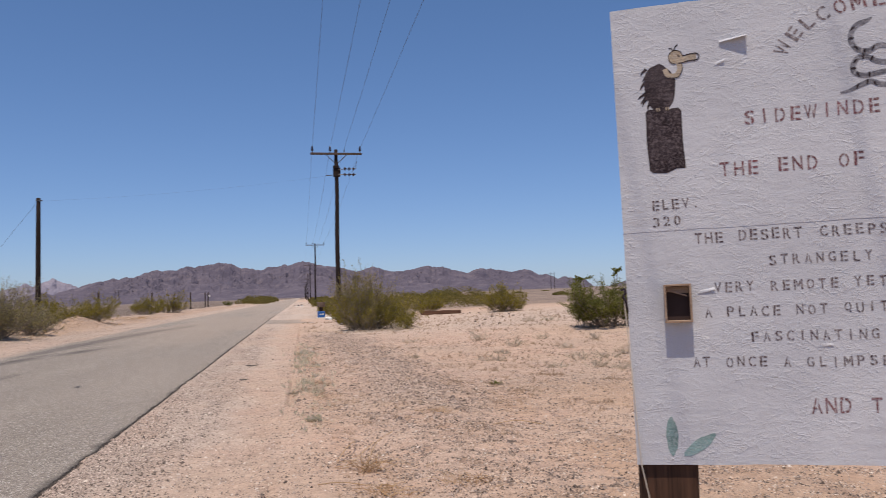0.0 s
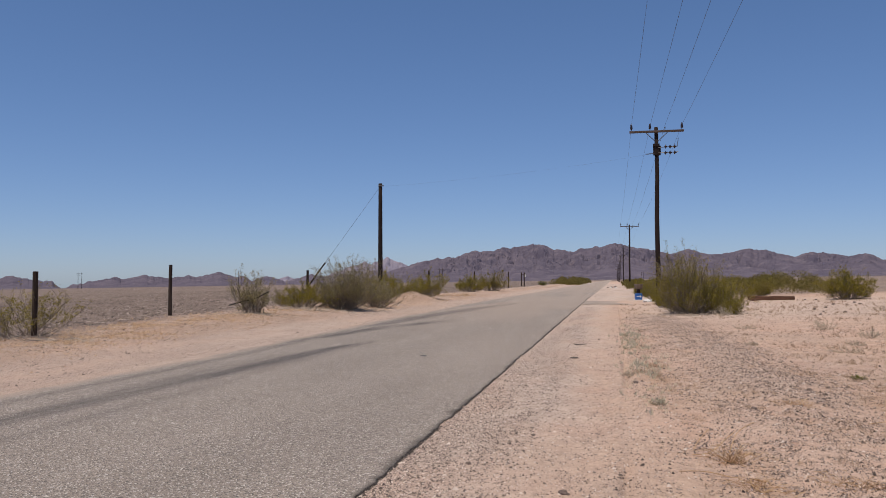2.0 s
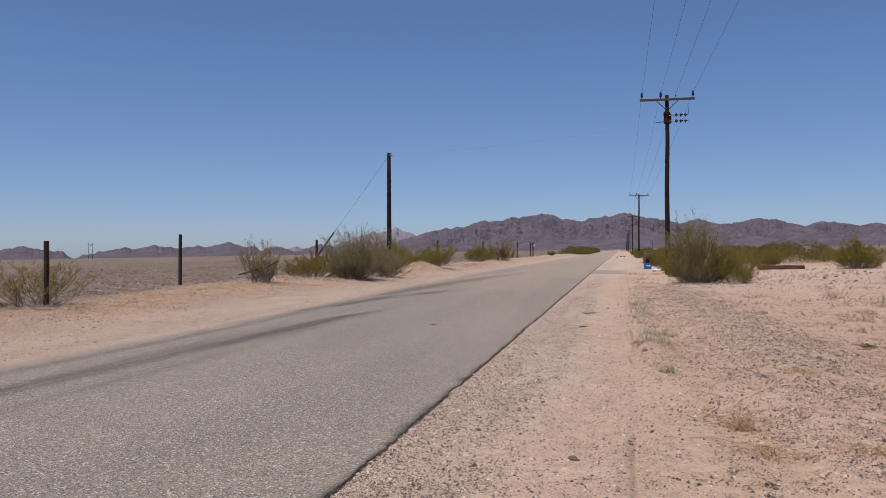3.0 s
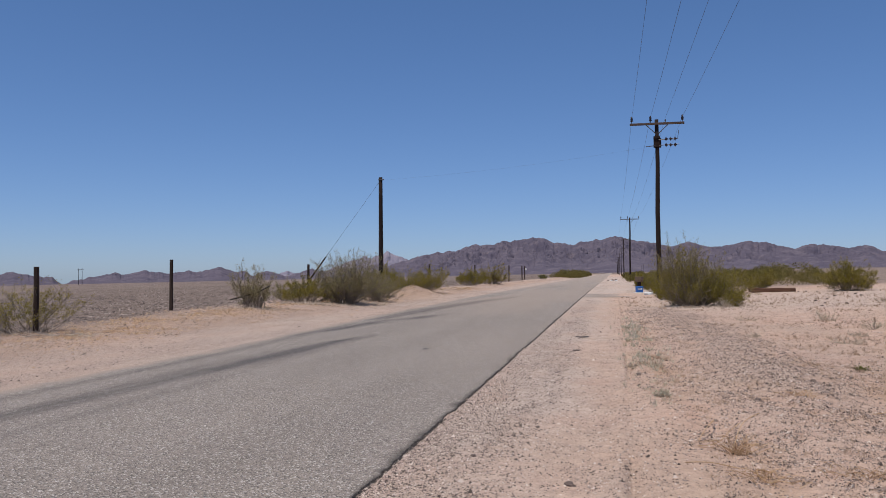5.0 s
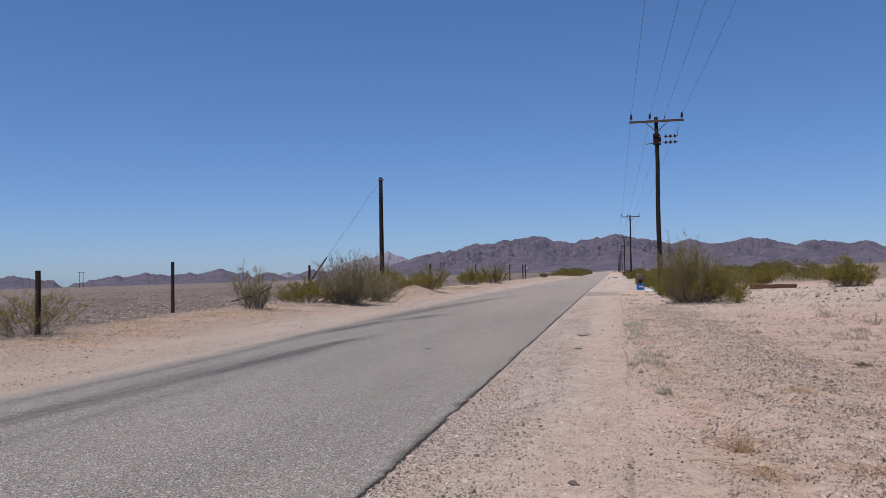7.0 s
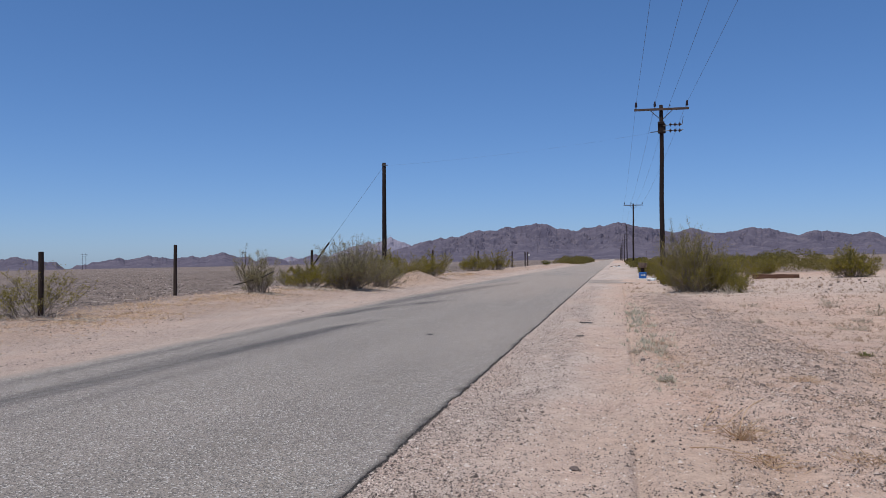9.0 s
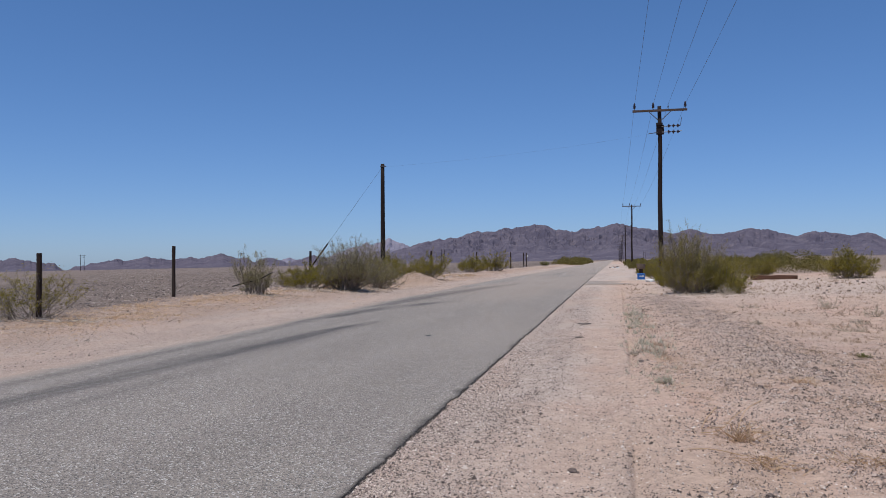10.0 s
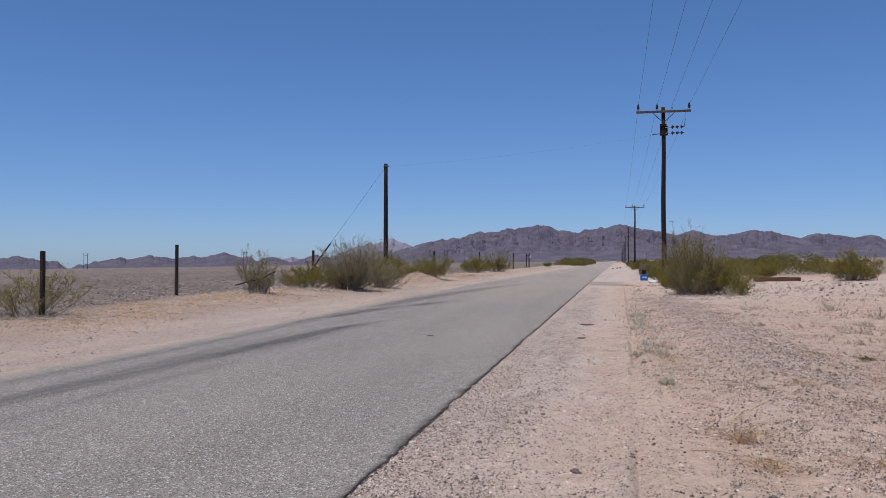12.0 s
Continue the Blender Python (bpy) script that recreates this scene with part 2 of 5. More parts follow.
M_GROUND = mat_ground()
M_ASPHALT = mat_asphalt()
# Bluish haze is put into both rock colours, more strongly in the far range.
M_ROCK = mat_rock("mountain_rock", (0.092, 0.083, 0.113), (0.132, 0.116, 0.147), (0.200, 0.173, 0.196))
M_ROCK_HAZED = mat_rock("distant_haze_rock", (0.19, 0.18, 0.232), (0.25, 0.235, 0.285), (0.30, 0.275, 0.315))
M_GRAVEL = mat_stone("loose_gravel", ((0.04, 0.031, 0.029), (0.075, 0.058, 0.053), (0.14, 0.11, 0.097), (0.38, 0.305, 0.265), (0.10, 0.078, 0.070), (0.52, 0.43, 0.37), (0.78, 0.69, 0.61)))
M_WINDROW = mat_stone("crushed_gravel", ((0.040, 0.031, 0.028), (0.13, 0.098, 0.084), (0.48, 0.36, 0.292), (0.085, 0.064, 0.056), (0.36, 0.272, 0.225), (0.58, 0.445, 0.365), (0.50, 0.38, 0.312), (0.62, 0.50, 0.42)))
M_DARKROCK = mat_stone("dark_rock", ((0.055, 0.042, 0.038), (0.085, 0.065, 0.058), (0.13, 0.10, 0.09)))
M_VARNISH = mat_stone("varnished_stones", ((0.035, 0.028, 0.026), (0.075, 0.058, 0.052), (0.15, 0.12, 0.105), (0.28, 0.23, 0.20), (0.10, 0.08, 0.07), (0.44, 0.37, 0.32)))
M_POLE = mat_wood("creosoted_pole_wood", (0.012, 0.008, 0.0075), (0.034, 0.022, 0.019))
M_ARM = mat_wood("weathered_crossarm_wood", (0.050, 0.036, 0.031), (0.120, 0.088, 0.074), (0.8, 14, 14))
M_POST = mat_wood("dark_weathered_post_wood", (0.022, 0.015, 0.012), (0.07, 0.048, 0.037))
M_TIE = mat_wood("dark_stained_timber", (0.028, 0.014, 0.009), (0.09, 0.045, 0.028), (22, 22, 0.7), 0.7)
M_LOG = mat_wood("weathered_brown_timber", (0.075, 0.038, 0.025), (0.17, 0.092, 0.060), (0.8, 12, 12))
M_CERAMIC = mat_plain("brown_glazed_ceramic", (0.035, 0.025, 0.03), 0.3)
M_STEEL = mat_plain("dull_galvanised_steel", (0.12, 0.12, 0.125), 0.55, 0.6)
M_WIRE = mat_plain("aluminium_line_wire", (0.07, 0.075, 0.085), 0.6, 0.3)
M_LEAF = mat_leaf("creosote_leaves", (0.160, 0.134, 0.022), (0.325, 0.268, 0.054), (0.50, 0.42, 0.13))
M_LEAF_GREEN = mat_leaf("fresh_green_leaves", (0.105, 0.110, 0.024), (0.205, 0.210, 0.054), (0.33, 0.33, 0.13))
M_LEAF_GREY = mat_leaf("grey_green_leaves", (0.215, 0.190, 0.085), (0.35, 0.305, 0.150), (0.53, 0.46, 0.29))
M_SCRUB = mat_leaf("distant_scrub_leaves", (0.125, 0.106, 0.032), (0.235, 0.198, 0.066), (0.33, 0.285, 0.13))
M_STEM = mat_plain("grey_brown_stems", (0.29, 0.238, 0.19), 0.9, 0, 0.5)
M_STEM_PALE = mat_plain("bleached_stems", (0.56, 0.48, 0.39), 0.9, 0, 0.4)
M_WEED = mat_leaf("grey_weed_leaves", (0.50, 0.425, 0.33), (0.62, 0.535, 0.43), (0.72, 0.635, 0.53))
M_SAGE = mat_leaf("sage_weed_leaves", (0.48, 0.46, 0.34), (0.58, 0.555, 0.43), (0.68, 0.64, 0.53))
M_CLOD = mat_stone("dry_clods", ((0.10, 0.076, 0.062), (0.34, 0.22, 0.145), (0.46, 0.315, 0.21), (0.52, 0.385, 0.28), (0.17, 0.13, 0.105), (0.57, 0.46, 0.37)))
M_STRAW = mat_leaf("dry_straw", (0.50, 0.335, 0.20), (0.66, 0.49, 0.32), (0.82, 0.70, 0.53))
M_DRY = mat_leaf("dead_brown_weeds", (0.34, 0.24, 0.165), (0.50, 0.37, 0.27), (0.64, 0.51, 0.40))
M_BOARD = mat_board()
M_RED = mat_paint("maroon_stencil_paint", (0.105, 0.030, 0.038), wear=0.70)
M_BLACKISH = mat_paint("dark_stencil_paint", (0.050, 0.030, 0.036), wear=0.66)
M_CHAR = mat_paint("charcoal_paint", (0.016, 0.010, 0.013), (0.20, 0.15, 0.16), 0.3)
M_BARK = mat_paint("brown_black_paint", (0.016, 0.009, 0.012), (0.20, 0.16, 0.17), 0.62)
M_SNAKE = mat_paint("slate_grey_paint", (0.10, 0.10, 0.118), (0.40, 0.40, 0.43), 0.75)
M_TAN = mat_paint("tan_paint", (0.25, 0.20, 0.145), (0.43, 0.39, 0.35), 0.6)
M_TEAL = mat_paint("faded_teal_paint", (0.11, 0.185, 0.185), (0.36, 0.41, 0.42), 0.75)
M_FADED = mat_paint("bleached_stencil_paint", (0.10, 0.075, 0.08), (0.50, 0.49, 0.51), 0.85)
M_RAW = mat_wood("raw_pine", (0.25, 0.165, 0.115), (0.43, 0.315, 0.235), (1, 20, 20))
M_CAVITY = mat_plain("dark_cavity_back", (0.045, 0.025, 0.022), 0.7)
M_CORD = mat_plain("pale_twine", (0.62, 0.55, 0.46), 0.9)
M_TAR = mat_plain("dark_tar", (0.035, 0.032, 0.03), 0.6)
M_RUBBER = mat_plain("dusty_tyre_rubber", (0.13, 0.11, 0.098), 0.9)
M_BLUE = mat_plain("blue_plastic", (0.022, 0.13, 0.42), 0.5)
M_WHITE = mat_plain("white_plastic", (0.72, 0.72, 0.70), 0.6)
M_RUST = mat_plain("tan_rusted_drum", (0.26, 0.19, 0.14), 0.8, 0.1, 0.5)


# ---- mesh helpers ----
class Geo:
    """Collects vertices and faces of one mesh."""

    def __init__(self):
        self.v, self.f = [], []

    def add(self, verts, faces, m=None):
        k = len(self.v)
        self.v += [tuple(m @ Vector(q)) if m else tuple(q) for q in verts]
        self.f += [tuple(i + k for i in q) for q in faces]
        return self

    def box(self, sx, sy, sz, m=None, bevel=0.0):
        """A box round its centre with chamfered upright and level edges."""
        bm = bmesh.new()
        bmesh.ops.create_cube(bm, size=1.0)
        for q in bm.verts:
            q.co = Vector((q.co.x * sx, q.co.y * sy, q.co.z * sz))
        if bevel:
            bmesh.ops.bevel(bm, geom=bm.edges[:], offset=bevel, segments=1, affect="EDGES")
        bm.verts.index_update()
        self.add([q.co.copy() for q in bm.verts], [[q.index for q in face.verts] for face in bm.faces], m)
        bm.free()
        return self

    def tube(self, pts, radii, n=8, cap=True):
        pts = [Vector(q) for q in pts]
        k = len(self.v)
        for i, q in enumerate(pts):
            d = (pts[min(i + 1, len(pts) - 1)] - pts[max(i - 1, 0)]).normalized()
            s = d.cross(Vector((0, 0, 1)) if abs(d.z) < 0.9 else Vector((1, 0, 0))).normalized()
            u = s.cross(d)
            r = radii[i] if isinstance(radii, (list, tuple)) else radii
            for j in range(n):
                w = 2 * math.pi * j / n
                self.v.append(tuple(q + (s * math.cos(w) + u * math.sin(w)) * r))
        for i in range(len(pts) - 1):
            for j in range(n):
                a, b = k + i * n + j, k + i * n + (j + 1) % n
                self.f.append((a, b, b + n, a + n))
        if cap:
            self.f.append(tuple(k + j for j in range(n))[::-1])
            self.f.append(tuple(k + (len(pts) - 1) * n + j for j in range(n)))
        return self

    def lathe(self, prof, n=12, m=None):
        vs, fs = [], []
        for r, z in prof:
            vs += [(r * math.cos(2 * math.pi * j / n), r * math.sin(2 * math.pi * j / n), z) for j in range(n)]
        for i in range(len(prof) - 1):
            for j in range(n):
                a, b = i * n + j, i * n + (j + 1) % n
                fs.append((a, b, b + n, a + n))
        fs.append(tuple(range(n))[::-1])
        fs.append(tuple((len(prof) - 1) * n + j for j in range(n)))
        return self.add(vs, fs, m)

    def mesh(self, name, mat, smooth=False):
        me = bpy.data.meshes.new(name)
        me.from_pydata(self.v, [], self.f)
        if mat:
            me.materials.append(mat)
        if smooth:
            me.polygons.foreach_set("use_smooth", [True] * len(me.polygons))
        me.update()
        return me


def part(name, geo, mat, parent, label="", smooth=False, at=None):
    me = geo.mesh(name, mat, smooth) if isinstance(geo, Geo) else geo
    ob = new(name, me)
    ob.parent = parent
    if at is not None:
        ob.matrix_basis = at
    if label:
        ob["label"] = label
    return ob


def array_mesh(name, verts, faces, mat, smooth=False):
    """A mesh from numpy arrays of triangles or quads of one kind."""
    me = bpy.data.meshes.new(name)
    verts, faces = np.asarray(verts, np.float32), np.asarray(faces, np.int32)
    n, k = faces.shape
    me.vertices.add(len(verts))
    me.vertices.foreach_set("co", verts.ravel())
    me.loops.add(n * k)
    me.loops.foreach_set("vertex_index", faces.ravel())
    me.polygons.add(n)
    me.polygons.foreach_set("loop_start", np.arange(0, n * k, k, dtype=np.int32))
    me.polygons.foreach_set("use_smooth", np.full(n, smooth))
    me.materials.append(mat)
    me.update(calc_edges=True)
    me.validate()
    return me


def lattice(ix, iy, seed):
    h = (ix.astype(np.int64) * 374761393 + iy.astype(np.int64) * 668265263 + seed * 982451653) & 0x7FFFFFFF
    h = ((h ^ (h >> 13)) * 1274126177) & 0x7FFFFFFF
    return ((h ^ (h >> 16)) & 0xFFFFF) / 1048575.0


def value_noise(x, y, seed=0):
    x, y = np.asarray(x, float), np.asarray(y, float)
    ix, iy = np.floor(x), np.floor(y)
    fx, fy = x - ix, y - iy
    fx, fy = fx * fx * (3 - 2 * fx), fy * fy * (3 - 2 * fy)
    a, b = lattice(ix, iy, seed), lattice(ix + 1, iy, seed)
    c, d = lattice(ix, iy + 1, seed), lattice(ix + 1, iy + 1, seed)
    return (a + (b - a) * fx) * (1 - fy) + (c + (d - c) * fx) * fy


def fbm(x, y, seed=0, octaves=4, gain=0.5):
    s, w, t = 0.0, 1.0, 0.0
    for i in range(octaves):
        s = s + w * value_noise(np.asarray(x) * 2 ** i + 17.3 * i, np.asarray(y) * 2 ** i - 9.1 * i, seed + i)
        t += w
        w *= gain
    return s / t


def step(v, lo, hi):
    s = np.clip((np.asarray(v, float) - lo) / (hi - lo), 0, 1)
    return s * s * (3 - 2 * s)


# ---- the lie of the land ----
ROAD_RIGHT = -1.68


def road_right(y):
    y = np.asarray(y, float)
    return ROAD_RIGHT + 0.0034 * np.clip(y - 60, 0, None) + 0.035 * (value_noise(y * 2.6, 0 * y, 5) - 0.5) + 0.028 * (value_noise(y * 7.0, 0 * y, 7) - 0.5) + 0.02 * (value_noise(y * 17.0, 0 * y, 4) - 0.5) + 0.04 * (value_noise(y * 0.2, 0 * y, 6) - 0.5)


def road_left(y):
    y = np.asarray(y, float)
    base = np.interp(y, (0, 16, 20, 26, 32, 45, 60, 90), (-7.85, -7.75, -7.98, -8.15, -8.30, -8.60, -8.70, -8.50))
    return base + 0.0034 * np.clip(y - 90, 0, None) + 0.12 * (value_noise(y * 0.25, 0 * y, 8) - 0.5) + 0.26 * (fbm(y * 0.9, 0 * y, 9, 4, 0.65) - 0.5)


def rut_line(y):
    """Middle of the narrow wheel rut in the sand."""
    return np.interp(y, (4, 6, 8, 12, 20, 37), (0.12, 0.16, 0.20, 0.27, 0.32, 0.46)) + 0.035 * (fbm(0 * y, y * 0.9, 58, 3) - 0.5)


def climb(x):
    """The ground climbs to the right, then flattens into the plain."""
    return 0.035 * np.clip(x - 2, 0, 14) + 0.013 * np.clip(x - 16, 0, None)


def windrow(x, y):
    """Strip of loose gravel thrown up beside the shoulder, 0 to 1."""
    mid = np.interp(y, (5, 8, 12, 15, 20, 27, 33), (1.75, 1.95, 2.20, 2.25, 2.10, 1.85, 1.55)) + 0.25 * (fbm(x * 0, y * 0.35, 51) - 0.5)
    half = np.interp(y, (5, 8, 12, 18, 27, 33), (0.70, 0.75, 0.95, 0.95, 0.88, 0.75)) * (0.75 + 0.5 * fbm(0 * x, y * 0.5, 52))
    ragged = 0.35 + 0.65 * step(fbm(x * 2.2, y * 1.3, 50, 4, 0.6), 0.30, 0.52)
    return np.exp(-np.abs((x - mid) / half) ** 2.6) * (1 - step(y, 31, 38)) * (0.30 + 0.70 * step(y, 7, 12)) * ragged


def shoulder(x, y):
    """Gravel between the asphalt and the wheel track, 0 to 1."""
    inner = np.interp(y, (5, 8, 12, 20, 30), (-0.62, -0.58, -0.42, -0.50, -0.45)) + 0.5 * (fbm(x * 1.5, y * 0.7, 53) - 0.5)
    return (1 - step(x, inner - 0.4, inner + 0.12)) * (0.5 + 0.5 * step(fbm(x * 3.0, y * 0.5, 57), 0.35, 0.6)) * (x > -4) * (1 - step(y, 34, 60))


def land(x, y):
    """Height of the ground."""
    x, y = np.asarray(x, float), np.asarray(y, float)
    z = climb(x) * step(y, 10, 34)
    z = z + 0.0145 * np.clip(x + 17, None, 0)
    lane = (x > road_left(y) - 0.0) & (x < road_right(y))
    level = np.interp(y, (-40, 0, 14, 18, 23, 28, 36, 60, 140, 400), (0.0, 0.05, 0.03, 0.05, 0.13, 0.20, 0.17, 0.17, 0.12, 0.0))
    berm = level * step(-x, 10.6, 13.6)
    berm = berm + 0.16 * (fbm(x * 0.9, y * 0.9, 15, 4) - 0.45) * np.exp(-((x + 13.2) / 1.9) ** 2) * (1 - step(y, 90, 160))
    berm = berm + 0.30 * (fbm(x * 0.09, y * 0.05, 20, 3) - 0.5) * step(-x, 19, 30) * (1 - step(np.hypot(x, y), 200, 500))
    mound = (0.45 + 0.4 * fbm(x * 0.8, y * 0.8, 17)) * np.exp(-((x + 11.9) / 1.3) ** 2 - ((y - 49) / 3.0) ** 2)
    rough = 0.045 * (fbm(x * 0.8, y * 0.8, 11) - 0.5) + 0.025 * (fbm(x * 3.2, y * 3.2, 12, 3) - 0.5)
    off = np.maximum(step(x - road_right(y), 0.0, 1.2), step(road_left(y) - x, 0.2, 2.5))
    xr = x - rut_line(y)
    groove = -0.050 * np.where(xr < 0, np.exp(-(xr / 0.038) ** 2), np.exp(-(xr / 0.085) ** 2)) * step(fbm(0 * x + 9, y * 0.55, 48, 3), 0.27, 0.50)
    groove = groove + 0.018 * np.exp(-((xr + 0.10) / 0.05) ** 2) + 0.012 * np.exp(-((xr - 0.19) / 0.07) ** 2)
    rut = -0.03 * np.exp(-((x + 0.25 - 0.06 * np.sin(y * 0.2)) / 0.30) ** 2)
    rut = rut - 0.010 * np.exp(-((x + 0.02 - 0.05 * np.sin(y * 0.27)) / 0.05) ** 2) - 0.012 * np.exp(-((x + 0.85 - 0.08 * np.sin(y * 0.21)) / 0.10) ** 2)
    rut = rut + 0.05 * np.exp(-((x - 0.55) / 0.20) ** 2) * (0.2 + fbm(x * 2.0, y * 1.2, 14))
    heap = windrow(x, y) * (0.05 + 0.09 * fbm(x * 1.6, y * 0.8, 18)) + 0.035 * (fbm(x * 6, y * 6, 19, 3) - 0.5) * step(x, 0.3, 0.6) * (1 - step(y, 22, 40))
    rut = (rut * (0.15 + 1.2 * fbm(0 * x + 4, y * 0.7, 16)) + groove) * (1 - step(y, 30, 60)) * step(y, -20, 0)
    far = 1 - step(np.hypot(x, y), 60, 300)
    z = z + berm + mound + rough * off * far + (rut + heap) * off
    edge = -0.004 * (1 - step(x - road_right(y), 0.02, 0.25)) * (x > -4) - 0.05 * (1 - step(road_left(y) - x, -0.3, 0.05)) * (x <= -4)
    return z + edge * (far > 0) + np.where(lane, -0.03, 0)


def ground_z(x, y):
    return float(land(np.array([x]), np.array([y]))[0])


def build_ground():
    def axis(n, a, reach, mid):
        u = np.linspace(-1, 1, n)
        return mid + a * np.sinh(u * math.asinh(reach / a))
    xs, ys = axis(741, 0.9, 4600, 0.2), axis(451, 6.0, 4600, 11.0)
    gx, gy = np.meshgrid(xs, ys)
    x, y = gx.ravel(), gy.ravel()
    z = land(x, y)
    n = len(xs)
    q = (np.arange(len(ys) - 1)[:, None] * n + np.arange(n - 1)[None, :]).ravel()
    me = array_mesh("ground", np.stack([x, y, z], 1), np.stack([q, q + 1, q + n + 1, q + n], 1), M_GROUND, True)
    wob = 2.5 * (fbm(x * 0.12, y * 0.12, 21) - 0.5)
    d = np.hypot(x, y)
    rim_of_plain = np.interp(y, (14, 20, 24, 28, 35, 60), (14.6, 14.5, 15.0, 15.8, 16.4, 16.4))
    plain_left = step(-x + 0.6 * wob - rim_of_plain, -0.9, 1.0)
    plain_right = (0.72 + 0.28 * step(fbm(x * 0.10, y * 0.25, 66), 0.4, 0.6)) * step(y - 58 + 1.5 * wob - 0.1 * x, 0, 10) * step(x, 6, 11) * step(fbm(x * 0.05, y * 0.03, 27) + step(d, 55, 90) * 0.6, 0.3, 0.5)
    plain = np.maximum(np.maximum(plain_left, plain_right), step(d, 350, 900))
    ochre = np.exp(-np.abs((x + 12.75 + 0.3 * wob) / 1.7) ** 3) * step(fbm(x * 1.1, y * 1.1, 23), 0.25, 0.52)
    ochre = np.maximum(ochre, 0.5 * step(x, 1.5, 5) * step(fbm(x * 0.25, y * 0.25, 24), 0.48, 0.7) * (1 - step(y, 14, 24)))
    pale = np.maximum(step(0.6 - x + 0.5 * (fbm(x * 2, y * 0.8, 59) - 0.5), 0, 1.5) * (0.35 + 0.5 * step(fbm(x * 1.5, y * 0.5, 60), 0.35, 0.6)) * step(x, -5, -4), step(-x - 6, 0, 0.6) * step(x + 11.6 + 0.5 * wob, 0, 1.4) * (0.30 + 0.40 * step(fbm(x * 0.5, y * 0.2, 26), 0.35, 0.6)))
    pale = np.maximum(pale, 0.6 * step(y, 26, 34) * step(x, 0, 3) * (1 - step(y, 44, 58)))
    strip = step(y, 56, 61) * (1 - step(y, 200, 320)) * step(x, -3, -2) * (1 - step(x, 2.6, 4.5))
    pale = np.maximum(pale, strip * (0.65 + 0.35 * step(fbm(x * 0.8, y * 0.15, 64), 0.35, 0.6)))
    gravel = np.maximum(np.maximum(windrow(x, y), 0.75 * shoulder(x, y)), 0.8 * strip * step(fbm(x * 1.3, y * 0.12, 65), 0.35, 0.6))
    gravel = np.maximum(gravel, 0.40 * step(fbm(x * 2.5, y * 0.7, 62), 0.4, 0.6) * step(x, -0.15, 0.05) * (1 - step(x, 0.08, 0.35)) * (1 - step(y, 20, 34)))
    gravel = np.maximum(gravel, step(-x - 7, 0, 1) * step(x + 17, 0, 2) * (0.45 + 0.5 * step(fbm(x * 1.2, y * 0.3, 28), 0.32, 0.6)))
    gravel = np.maximum(gravel, 0.35 * step(fbm(x * 0.5, y * 0.5, 25), 0.5, 0.7) * step(x, 1, 3) * (1 - step(d, 25, 50)))
    ochre = np.maximum(ochre, np.exp(-((x + 12.1) / 1.8) ** 2 - ((y - 48) / 5.0) ** 2) * step(fbm(x * 1.5, y * 1.5, 63), 0.3, 0.55))
    clods = np.exp(-((x - 0.72) / 0.28) ** 2) * step(y, 9, 11) * (1 - step(y, 18, 24))
    ochre = np.maximum(ochre, 0.8 * np.maximum(clods, 0.9 * np.exp(-((x - 1.08) / 0.22) ** 2 - ((y - 6.5) / 1.0) ** 2)) * step(fbm(x * 3, y * 2, 55), 0.3, 0.6))
    ochre = np.maximum(ochre, 0.6 * step(fbm(x * 0.9, y * 0.55, 56), 0.46, 0.66) * step(x, 1.6, 2.4) * (1 - step(y, 10, 15)))
    for name, val in (("plain", plain), ("ochre", ochre), ("pale", pale), ("gravel", gravel)):
        me.attributes.new(name, "FLOAT", "POINT").data.foreach_set("value", np.clip(val, 0, 1).astype(np.float32))
    tagged(new("ground", me), "pale pinkish desert sand with gravel and tyre ruts", "ground", kind="structure")


